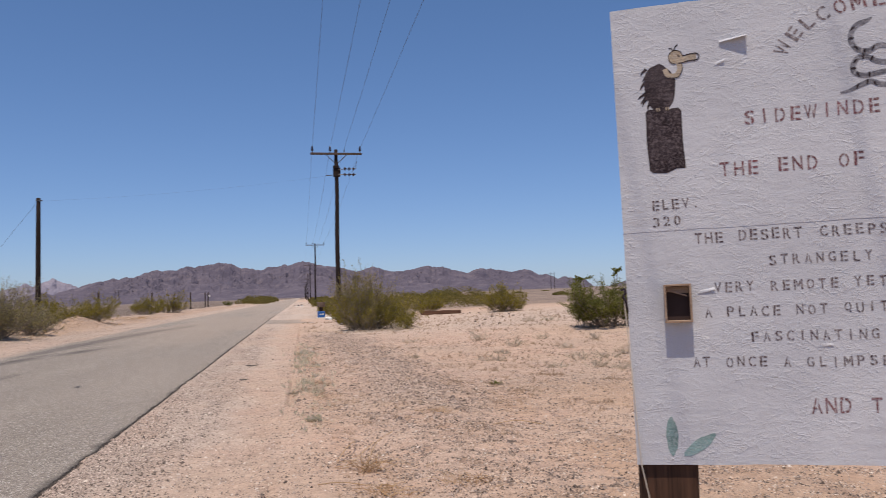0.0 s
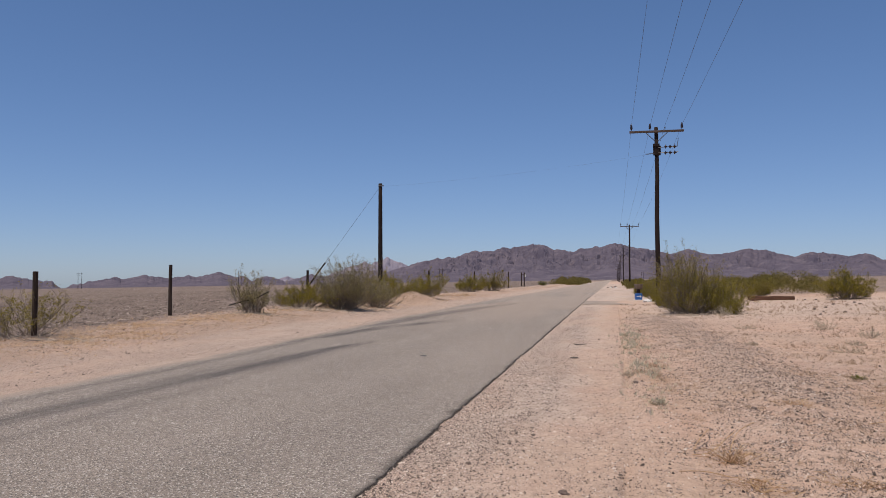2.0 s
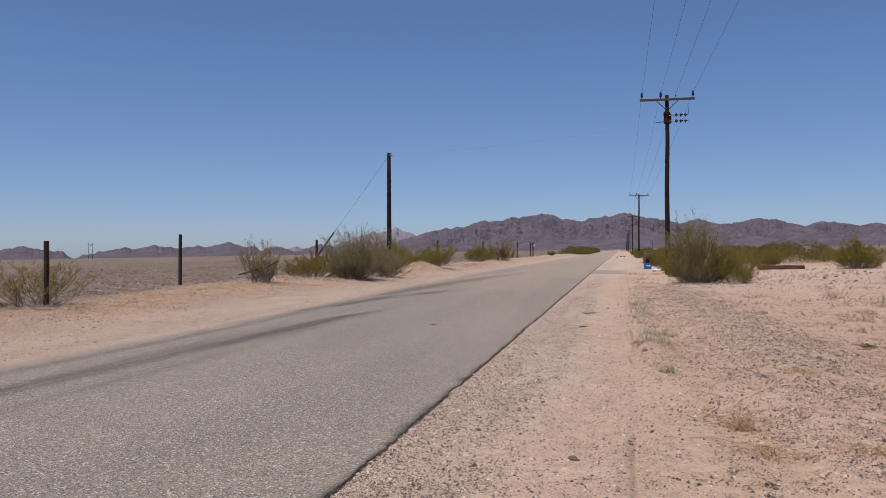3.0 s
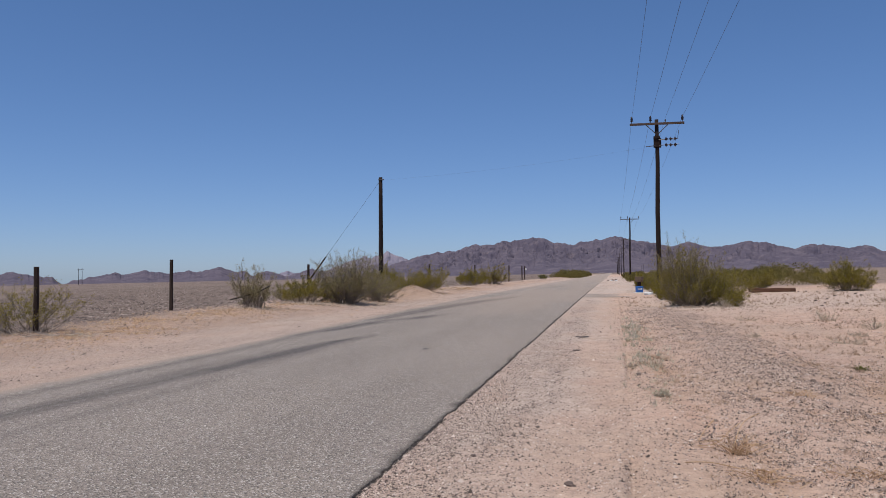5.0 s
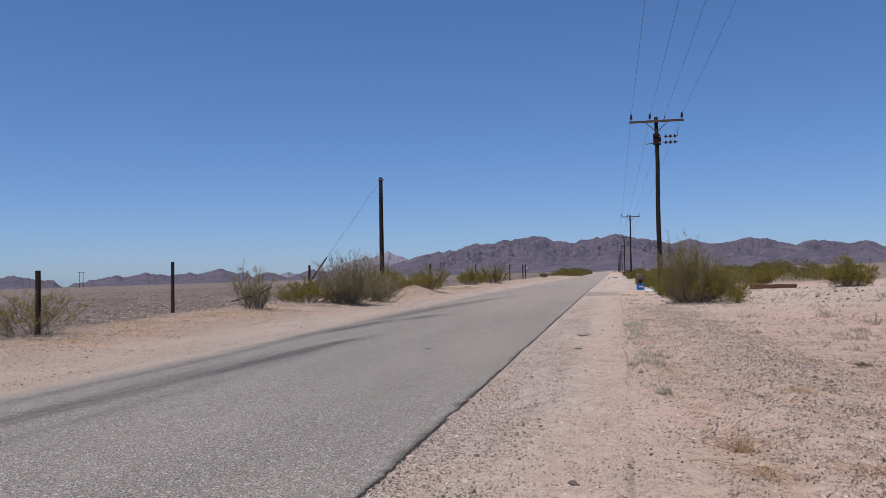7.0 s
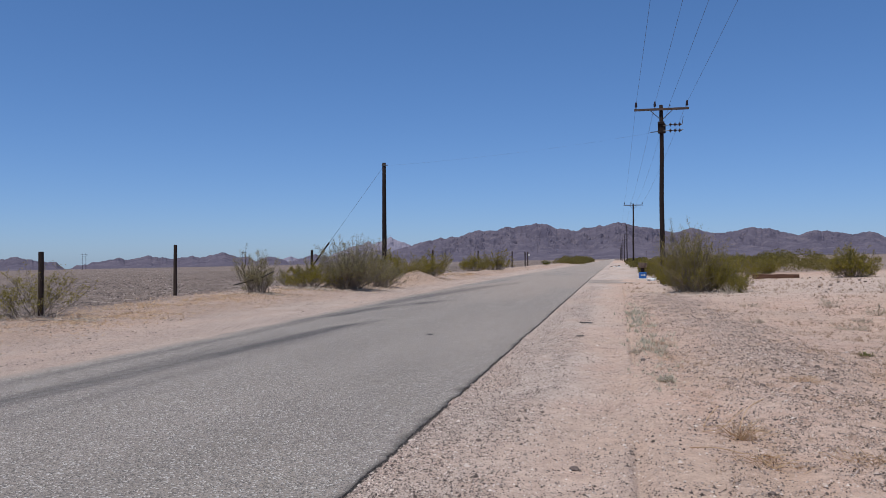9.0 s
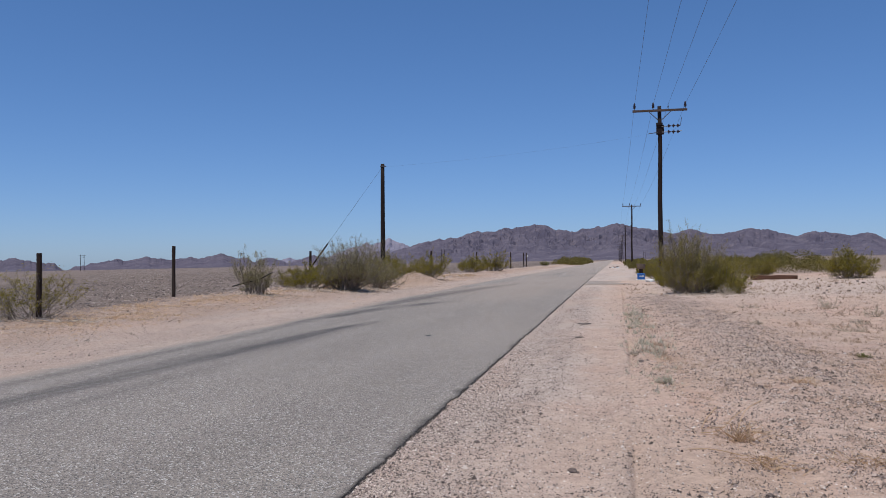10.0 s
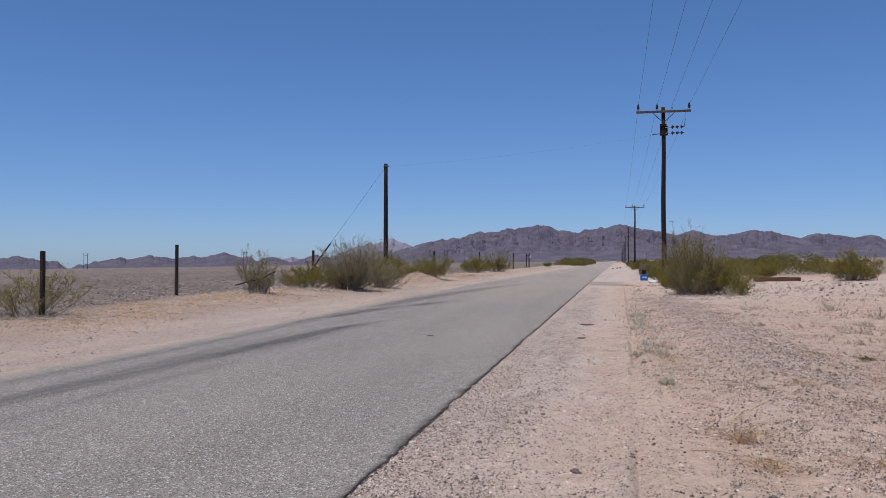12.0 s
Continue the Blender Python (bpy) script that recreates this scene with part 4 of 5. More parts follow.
    # dark bands across the grey curve, the ragged back, feet and finer strokes
    for u, v, a in ((1.196, 2.19, 40), (1.187, 2.14, 5), (1.206, 2.09, -50), (1.245, 2.07, -80), (1.285, 2.08, 60), (1.275, 2.028, 60), (1.235, 2.042, 85), (1.198, 2.022, 40), (1.186, 1.985, 0), (1.206, 1.952, -60), (1.258, 1.947, 88), (1.20, 1.893, 70), (1.245, 1.908, 75), (1.28, 1.90, -60)):
        c, n = math.cos(radians(a)), math.sin(radians(a))
        part("painting", ribbon([(u - 0.014 * c, v - 0.014 * n), (u, v + 0.002), (u + 0.014 * c, v + 0.014 * n)], [0.004, 0.012, 0.004], -0.0066, -0.0040), M_CHAR, sign, "dark painted band", at=upper)
    for u0, v0, u1, v1 in ((0.172, 2.10, 0.140, 2.066), (0.166, 2.03, 0.134, 1.99), (0.168, 1.97, 0.120, 1.942), (0.172, 1.945, 0.140, 1.900), (0.185, 1.92, 0.168, 1.872)):
        part("painting", ribbon([(u0, v0), ((u0 + u1) / 2 - 0.006, (v0 + v1) / 2), (u1, v1)], [0.018, 0.011, 0.002], -0.0060, -0.0040), M_CHAR, sign, "black brush stroke", at=upper)
    for u in (0.214, 0.226, 0.262, 0.274):
        part("painting", ribbon([(u, 1.884), (u + 0.002, 1.866)], 0.007, -0.0062, -0.0040), M_TAN, sign, "short pale stroke", at=upper)
    ring = blob(0.328, 2.148, 0.037, 0.037, 0, 22)
    part("painting", ribbon(ring[:17], 0.0038, -0.0072, -0.0040), M_CHAR, sign, "thin black outline", at=upper)
    part("painting", ribbon([(0.338, 2.160), (0.344, 2.150), (0.352, 2.152)], 0.005, -0.0074, -0.0040), M_CHAR, sign, "thin black stroke", at=upper)
    part("painting", ribbon(smooth_path([(0.354, 2.118), (0.360, 2.085), (0.336, 2.040), (0.290, 2.040)]), 0.0036, -0.0072, -0.0040), M_CHAR, sign, "thin black outline", at=upper)
    part("painting", ribbon([(0.318, 2.184), (0.306, 2.200), (0.296, 2.196)], 0.005, -0.0055, -0.0040), M_CHAR, sign, "thin black stroke", at=upper)
    part("painting", quad_plate(blob(0.187, 0.145, 0.031, 0.105, 0.0, 26, 0.15, 9, 1.25), -0.0012, -0.0001), M_TEAL, sign, "faded teal painted leaf", at=inv)
    part("painting", quad_plate(blob(0.322, 0.100, 0.100, 0.030, 0.60, 26, 0.15, 3, 1.25), -0.0012, -0.0001), M_TEAL, sign, "faded teal painted leaf", at=inv)
    # small open box of raw wood
    # the box's shaded inside is put into the dark colour of its back
    box = part("wooden_box", Geo().box(0.138, 0.004, 0.20, pose(0.2585, -0.008, 0.839)), M_CAVITY, sign, "small open wooden box", at=inv)
    deep = 0.055
    for name, w, h, u, v in (("side", 0.011, 0.20, 0.1945, 0.839), ("side", 0.011, 0.20, 0.3225, 0.839), ("rail", 0.117, 0.011, 0.2585, 0.9335), ("rail", 0.117, 0.011, 0.2585, 0.7445)):
        part(name, Geo().box(w, deep, h, pose(u, -0.010 - deep / 2, v), 0.0015), M_RAW, box, "raw pine strip")
    part("stick", Geo().tube([(0.222, -0.04, 0.905), (0.27, -0.035, 0.888), (0.305, -0.03, 0.876)], 0.0045, 6), M_RAW, box, "short wooden peg")
    part("backing", quad_plate([(0.203, 0.90), (0.314, 0.888), (0.314, 0.926), (0.203, 0.926)], -0.016, -0.011), M_RAW, box, "raw wood top strip")
    # loose strands lifting off the board
    for u0, v0, u1, v1, out in ((0.552, 2.199, 0.688, 2.215, 0.035), (0.362, 0.886, 0.448, 0.903, 0.008), (0.917, 0.592, 0.996, 0.596, 0.004), (0.520, 2.082, 0.572, 2.100, 0.010)):
        g = Geo()
        vs = [(u0, -0.001, v0 + 0.012), (u1, -0.001, v1 + 0.012), (u1, -out, v1), (u0, -out * 0.30, v0), (u0, -0.001, v0 + 0.009), (u1, -0.001, v1 + 0.009), (u1, -out, v1 - 0.003), (u0, -out * 0.30, v0 - 0.003)]
        g.add(vs, [(0, 1, 2, 3), (7, 6, 5, 4), (3, 2, 6, 7), (1, 5, 6, 2), (0, 3, 7, 4), (0, 4, 5, 1)])
        part("loose_strand", g, M_BOARD, sign, "wood strand lifting from the sheet", at=inv)
    # twine down the edge
    part("twine", Geo().tube([(-0.017, -0.012, 0.887), (0.0, -0.012, 0.5), (0.022, -0.012, 0.0), (0.053, -0.010, -0.176), (0.075, -0.008, -0.45)], 0.0035, 6), M_CORD, sign, "pale twine hanging down the edge", at=inv)
    part("hook", Geo().tube([(-0.030, -0.004, 0.922), (-0.012, -0.014, 0.926), (-0.006, -0.020, 0.905), (-0.020, -0.018, 0.885), (-0.008, -0.016, 0.860), (-0.002, -0.012, 0.815), (0.000, -0.004, 0.800)], [0.006, 0.008, 0.009, 0.008, 0.008, 0.006, 0.004], 6), M_CERAMIC, sign, "dark twisted metal hook on the edge", at=inv)


build_sign()


# ---- poles and lines ----
def insulator(h=0.30):
    return [(0.018, -0.16), (0.018, 0.0), (0.055, 0.0), (0.085, 0.05), (0.06, 0.09), (0.08, 0.13), (0.055, 0.17), (0.06, 0.22), (0.03, h)]


def utility_pole(h, arm, gear):
    pole = new("utility_pole")
    tagged(pole, "dark creosoted wooden utility pole with a crossarm" + (" and fused cutouts" if gear else ""), "utility pole", "poles along the road")
    part("shaft", Geo().tube([(0.02 * math.sin(z), 0, z) for z in np.linspace(-0.4, h, 9)], [0.150 - 0.045 * i / 8 for i in range(9)], 12), M_POLE, pole, smooth=True)
    az = h - 0.27
    part("crossarm", Geo().box(arm, 0.10, 0.125, pose(0, -0.17, az), 0.01), M_ARM, pole, "weathered brown wooden crossarm")
    for s in (-1, 1):
        part("brace", Geo().tube([(s * 0.64, -0.24, az - 0.04), (s * 0.08, -0.17, az - 0.56)], 0.024, 5), M_STEEL, pole)
    for u in (-arm / 2 + 0.11, -0.36, arm / 2 - 0.11):
        part("insulator", Geo().lathe(insulator(), 10, pose(u, -0.17, az + 0.16)), M_CERAMIC, pole, "dark glazed insulator", True)
    part("pin", Geo().lathe([(0.015, 0), (0.015, 0.1), (0.03, 0.12), (0.03, 0.2)], 8, pose(0.47, -0.17, az + 0.05)), M_STEEL, pole)
    if gear:
        part("bracket", Geo().box(0.36, 0.20, 0.16, pose(-0.02, -0.12, h - 1.05), 0.02), M_POLE, pole)
        part("bracket", Geo().box(0.42, 0.22, 0.55, pose(0.02, -0.05, h - 1.35), 0.03), M_POLE, pole)
        part("standoff_arm", Geo().tube([(0.1, -0.2, h - 1.20), (1.15, -0.35, h - 1.18)], 0.022, 5), M_STEEL, pole)
        part("standoff_arm", Geo().tube([(0.1, -0.2, h - 1.52), (1.18, -0.35, h - 1.50)], 0.022, 5), M_STEEL, pole)
        part("side_rod", Geo().tube([(-0.1, -0.15, h - 1.52), (-0.62, -0.15, h - 1.56)], 0.025, 5), M_STEEL, pole)
        for row in (0, 1):
            for i in range(3):
                prof = [(0.03, -0.09), (0.05, -0.07), (0.115, -0.03), (0.11, 0.0), (0.045, 0.02), (0.04, 0.07), (0.02, 0.09)]
                part("insulator_disc", Geo().lathe(prof, 10, pose(0.50 + 0.25 * i, -0.33, h - 1.19 - 0.34 * row, 0, 90, 0)), M_CERAMIC, pole, "dark ribbed strain insulator", True)
        part("whip", Geo().tube([(1.12, -0.35, h - 1.15), (1.18, -0.35, h - 0.72)], 0.016, 5), M_STEEL, pole)
    return pole


POLE_STEP, POLE_TOP, ARM = 87.0, 10.22, 3.02


def pole_spot(i):
    y = 47.9 + POLE_STEP * i
    return 2.71 + 0.0044 * (y - 47.9), y


first = utility_pole(POLE_TOP, ARM, True)
x, y = pole_spot(0)
first.matrix_basis = pose(x, y, 0.0, 0, 0, 0)
plain_pole = utility_pole(POLE_TOP + 0.1, ARM, False)
x, y = pole_spot(1)
plain_pole.matrix_basis = pose(x, y, 0, 0, 0.3, 0)
for i in (-1, 2, 3, 4, 5, 6, 7, 8):
    x, y = pole_spot(i)
    copy_thing(plain_pole, pose(x, y, ground_z(x, y), 0, random.uniform(-0.6, 0.6), random.uniform(-4, 4)))

for off in (-ARM / 2 + 0.11, -0.36, 0.47, ARM / 2 - 0.11):
    g = Geo()
    pts = []
    for i in range(-1, 5):
        (xa, ya), (xb, yb) = pole_spot(i), pole_spot(i + 1)
        for k in range(18):
            t = k / 18
            pts.append((xa + (xb - xa) * t + off, ya + (yb - ya) * t - 0.17, POLE_TOP + 0.06 - 0.55 * 4 * t * (1 - t)))
    g.tube(pts, 0.0062, 5)
    tagged(new("power_line", g.mesh("power_line", M_WIRE)), "thin grey overhead power line between poles", "power line", "overhead lines")

# the lone guyed pole across the road
lone = new("lone_pole")
LX, LY = -13.05, 45.6
lone.matrix_basis = pose(LX, LY, ground_z(LX, LY), 0, 0, 0)
tagged(lone, "bare dark wooden pole held by a guy wire", "utility pole")
lone_h = 7.12 - ground_z(LX, LY)
part("shaft", Geo().tube([(0, 0, z) for z in np.linspace(-0.4, lone_h, 7)], [0.15 - 0.04 * i / 6 for i in range(7)], 12), M_POLE, lone, smooth=True)
part("cap_bolt", Geo().box(0.34, 0.05, 0.06, pose(0.06, -0.1, lone_h - 0.15), 0.008), M_STEEL, lone)
gx, gy = -17.3, 43.2
ga = Vector((gx - LX, gy - LY, ground_z(gx, gy) - ground_z(LX, LY)))
gb = Vector((-0.05, -0.05, lone_h - 0.25))
part("guy_wire", Geo().tube([tuple(ga), tuple(gb)], 0.007, 5), M_WIRE, lone, "thin steel guy wire")
part("guy_guard", Geo().tube([tuple(ga.lerp(gb, 0.0)), tuple(ga.lerp(gb, 0.345))], 0.048, 6), M_POLE, lone, "dark guard on the guy wire")
span = Geo().tube([(LX + (2.6 - LX) * t, LY + 2.2 * t, 6.95 + 1.75 * t - 0.8 * t * (1 - t)) for t in np.linspace(0, 1, 16)], 0.0018, 5)
tagged(new("span_wire", span.mesh("span_wire", M_WIRE)), "thin span wire crossing over the road", "power line", "overhead lines")


# ---- fence posts ----
def fence_post(x, y, h, r=0.075, lean=0.0, lab="dark weathered wooden fence post on the roadside"):
    post = new("fence_post")
    g = Geo()
    n = 8
    rnd = random.Random(int(y * 10))
    prof = [(r * 1.02, -0.3), (r, 0.3), (r * 0.97, h * 0.6), (r * 0.95, h - 0.012), (r * 0.8, h)]
    g.lathe(prof, n)
    g.v = [(a + rnd.uniform(-0.008, 0.008), b + rnd.uniform(-0.008, 0.008), c) for a, b, c in g.v]
    part("timber", g, M_POST, post)
    for z in (h * 0.35, h * 0.62, h * 0.9):
        part("staple", Geo().box(r * 2.15, 0.012, 0.012, pose(0, -r * 0.2, z)), M_STEEL, post)
    post.matrix_basis = pose(x, y, ground_z(x, y), 0, lean, 0)
    return tagged(post, lab, "post", "old fence posts")


FENCE = ((-14.3, 18.2, 1.68, 0.068), (-16.1, 27.8, 1.90, 0.068), (-15.45, 40.2, 1.86, 0.066), (-15.3, 68.5, 2.15, 0.085), (-15.3, 92.5, 2.3, 0.075), (-15.3, 124.5, 2.55, 0.09))
for x, y, h, r in FENCE:
    fence_post(x, y, h, r, 0.4)
gate = new("gate_posts")
gate.matrix_basis = pose(-16.6, 158, ground_z(-16.6, 158))
tagged(gate, "pair of dark wooden posts joined by a rail", "post")
for u in (-0.26, 0.26):
    part("upright", Geo().box(0.20, 0.2, 2.9, pose(u, 0, 1.3, 0, 2 * u, 0), 0.02), M_POST, gate)
part("rail", Geo().box(0.74, 0.1, 0.12, pose(0, -0.12, 2.3), 0.01), M_POST, gate)
part("plate", Geo().box(0.26, 0.02, 0.4, pose(0.50, -0.12, 2.1), 0.004), M_WHITE, gate, "pale metal plate")


# ---- far transmission structures ----
def h_frame():
    ob = new("transmission_pole")
    for u in (-1.75, 1.75):
        part("upright", Geo().tube([(u, 0, -1), (u, 0, 17)], [0.26, 0.18], 8), M_POLE, ob)
    part("crossarm", Geo().box(6.4, 0.25, 0.35, pose(0, 0, 15.9), 0.03), M_ARM, ob)
    part("tie_beam", Geo().box(3.5, 0.12, 0.2, pose(0, 0, 14.4), 0.02), M_ARM, ob)
    return tagged(ob, "distant wooden H-frame transmission pole", "transmission pole", "far transmission poles")


def place_far(az, dist, s, ob):
    x, y = dist * math.sin(radians(az)), dist * math.cos(radians(az))
    m = pose(x, y, ground_z(x, y), 0, 0, -az)
    ob.matrix_basis = m
    ob.scale = (s, s, s)


hf = h_frame()
place_far(-35.65, 930, 1.0, hf)
for az, dist, s in ((-25.6, 980, 1.05), (-11.75, 1000, 1.05), (17.75, 820, 1.0), (24.35, 860, 1.0), (2.15, 700, 0.42)):
    place_far(az, dist, s, copy_thing(hf, pose(0, 0, 0)))


# ---- plants ----
def leaf_cloud(points, size, rng, squash=1.0):
    """Small diamond leaves at the points, turned every way."""
    n = len(points)
    a = rng.normal(size=(n, 3))
    a /= np.linalg.norm(a, axis=1)[:, None]
    b = rng.normal(size=(n, 3))
    b -= a * (a * b).sum(1)[:, None]
    b /= np.linalg.norm(b, axis=1)[:, None]
    s = size * rng.uniform(0.6, 1.4, (n, 1))
    p = np.asarray(points)
    v = np.stack([p - a * s, p + b * s * 0.42 * squash, p + a * s, p - b * s * 0.42 * squash], 1).reshape(-1, 3)
    return v, np.arange(4 * n).reshape(n, 4)


def shrub(name, x, y, wide, high, stems, leaves, leaf_mat, label, leaf=0.028, stem_mat=None, bare=0.25, seed=1, category="bush", group="roadside bushes", low=0.12, feather=0.3, vase=0.0):
    """A many-stemmed desert bush: limbs fan out of the root and fork into upright twigs that carry tufts of small leaves.
    low: how far down the crown the outer limbs may end; feather: how far the top twigs stand out of the crown;
    vase: how much the bush narrows towards its foot."""
    rng = np.random.default_rng(seed)
    root = new(name)
    root.matrix_basis = pose(x, y, ground_z(x, y) - 0.02)
    tagged(root, label, category, group)
    g = Geo()
    clouds = []
    n = int(stems * 1.5)
    twigs = 7
    per = max(int(leaves / (n * twigs)), 2)
    lean = rng.normal(size=2) * 0.06 * wide
    r0 = 0.005 + 0.005 * high
    for i in range(n):
        az = rng.uniform(0, 2 * math.pi)
        out = math.sqrt(rng.uniform(0.0, 1.0))
        lobe = 0.60 + 0.74 * value_noise(np.array([az * 1.6 + 9]), np.array([out * 1.7]), seed)[0]
        top = high * min(lobe, 1.0) * math.sqrt(max(1 - 0.80 * out ** 2.6, 0.06))
        z = max(top * rng.uniform(low, 1.0) ** 0.55, 0.10 * high)
        reach = out * wide * 0.45 * lobe * (1 - vase + vase * min(1.0, z / (0.75 * high)))
        c = np.array([math.cos(az) * reach + lean[0] * z / high, math.sin(az) * reach + lean[1] * z / high, z * 0.86])
        p0 = np.array([math.cos(az) * out * wide * 0.13 + rng.normal() * wide * 0.06, math.sin(az) * out * wide * 0.13 + rng.normal() * wide * 0.06, 0])
        mid = p0 + (c - p0) * np.array([0.55, 0.55, 0.45]) + rng.normal(size=3) * 0.04 * high
        mid[2] = max(mid[2], 0.04)
        line = [(1 - t) ** 2 * p0 + 2 * t * (1 - t) * mid + t * t * c for t in np.linspace(0, 1, 6)]
        g.tube(line, [r0 * (1 - 0.14 * k) for k in range(6)], 4, False)
        way = np.array([math.cos(az) * out, math.sin(az) * out, 0.0])
        for k in range(twigs):
            at = rng.uniform(0.38, 1.0) if k else 1.0
            q = line[min(int(at * 5), 4)] + (line[min(int(at * 5), 4) + 1] - line[min(int(at * 5), 4)]) * (at * 5 - min(int(at * 5), 4))
            d = way * rng.uniform(0.1, 0.7) + rng.normal(size=3) * 0.42 + np.array([0, 0, 0.75])
            d /= np.linalg.norm(d)
            long = high * rng.uniform(0.10, 0.22) * (1 + feather * (k == 0) * rng.uniform(0, 2))
            e = q + d * long
            e[2] = max(e[2], 0.03)
            bend = (q + e) / 2 + rng.normal(size=3) * 0.012 * high
            g.tube([q, bend, e], [r0 * 0.42, r0 * 0.30, r0 * 0.16], 3, False)
            m = max(int(per * rng.uniform(0.35, 1.65)), 1)
            t = bare + (1.06 - bare) * rng.uniform(0, 1, (m, 1)) ** 0.75
            pts = q + (e - q) * t + rng.normal(size=(m, 3)) * (0.012 + 0.016 * min(high, 2.2))
            pts[:, 2] = np.maximum(pts[:, 2], 0.03)
            clouds.append(pts)
    part("branchwork", g, stem_mat or M_STEM, root, "thin grey-brown limbs and twigs")
    v, f = leaf_cloud(np.concatenate(clouds), leaf, rng)
    part("foliage", array_mesh("foliage", v, f, leaf_mat), None, root, "small leaves")
    return root


CREO = "olive-green creosote bush on the sand"
# x, y, width, height, stems, leaves, leaf material, label, stems bare up to
BUSHES = (
    (-14.7, 18.2, 3.5, 1.5, 32, 2600, M_LEAF, "sparse dry creosote bush round a fence post", 0.5),
    (-13.75, 29.8, 2.2, 1.88, 38, 3600, M_LEAF_GREY, "sparse grey-green creosote bush on the verge", 0.35),
    (-13.9, 36.0, 3.8, 1.42, 56, 6500, M_LEAF, CREO, 0.2),
    (-12.2, 36.6, 3.4, 2.75, 100, 13500, M_LEAF_GREY, "tall grey-stemmed creosote bush on the berm", 0.3),
    (-15.2, 37.6, 2.6, 1.15, 44, 4200, M_LEAF_GREY, "low grey-green creosote bush by the guy wire", 0.3),
    (-11.9, 40.6, 3.0, 1.75, 54, 6000, M_LEAF_GREY, "grey-green creosote bush on the berm", 0.3),
    (-13.2, 44.5, 3.0, 1.9, 46, 5400, M_LEAF, CREO, 0.2),
    (-14.2, 52.5, 5.0, 2.3, 56, 7500, M_LEAF, CREO, 0.15),
    (-13.4, 57.0, 4.2, 2.1, 50, 6500, M_LEAF, CREO, 0.15),
    (-15.2, 88.0, 5.0, 2.3, 46, 5000, M_LEAF, CREO, 0.1),
    (-13.8, 96.0, 4.8, 2.9, 46, 5000, M_LEAF, CREO, 0.1),
    (-13.9, 172.0, 2.1, 1.2, 24, 1800, M_LEAF_GREEN, CREO, 0.1),
    (3.40, 36.1, 3.4, 2.92, 120, 13000, M_LEAF, "large olive-green creosote bush beside the shoulder", 0.15),
    (4.62, 35.6, 2.3, 1.65, 56, 5200, M_LEAF, "lower olive-green bush crowding a taller one", 0.15),
    (3.1, 38.6, 2.0, 1.75, 44, 4600, M_LEAF, CREO, 0.15),
    (4.6, 39.4, 2.6, 2.0, 44, 4600, M_LEAF, CREO, 0.15),
    (2.95, 44.2, 1.9, 1.35, 36, 3600, M_LEAF, CREO, 0.1),
    (3.3, 62.5, 2.6, 1.7, 44, 4600, M_LEAF, CREO, 0.1),
    (4.6, 58.0, 3.0, 1.7, 44, 4600, M_LEAF, CREO, 0.1),
    (2.9, 70.5, 2.4, 1.5, 36, 3600, M_LEAF, CREO, 0.1),
    (6.9, 54.0, 3.2, 1.75, 44, 5000, M_LEAF, CREO, 0.15),
    (9.4, 57.0, 3.4, 1.7, 44, 5000, M_LEAF, CREO, 0.15),
    (12.85, 48.3, 3.8, 1.95, 70, 8600, M_LEAF, "rounded olive-green creosote bush on pale sand", 0.15),
    (11.15, 27.3, 4.6, 1.80, 90, 23000, M_LEAF_GREEN, "leafy green desert shrub with pale stems", 0.2),
    (4.9, 34.4, 1.0, 0.7, 20, 900, M_LEAF, "small olive-green bush at the foot of a larger one", 0.2),
)
for i, (x, y, w, h, st, lv, lm, lab, bare) in enumerate(BUSHES):
    size = 0.030 if y < 42 else 0.038 if y < 70 else 0.06
    green = lm is M_LEAF_GREEN and y < 60
    olive = lm is M_LEAF and y > 20
    bush = shrub("creosote_bush", x, y, w, h, st, int(lv * (3.4 if olive and y < 60 else 2.3 if y < 20 else 2.4)), lm, lab, size * (0.72 if green else 0.68 if lm is M_LEAF else 0.70), M_STEM, bare, 100 + i,
                 low=0.42 if green else 0.30 if y < 32 else 0.06 if lm is M_LEAF else 0.16, feather=0.35 if lm is M_LEAF_GREY else 0.25, vase=0.72 if green else 0.4 if y < 20 else 0.6 if y < 32 else 0.15)
    if lab.endswith("on the verge"):
        part("dead_limb", Geo().tube([(-0.80, -0.35, 0.36), (-0.25, -0.30, 0.50), (0.35, -0.25, 0.66), (0.85, -0.25, 0.90)], [0.024, 0.030, 0.027, 0.016], 6), M_TAR, bush, "dark dead limb leaning through the bush")


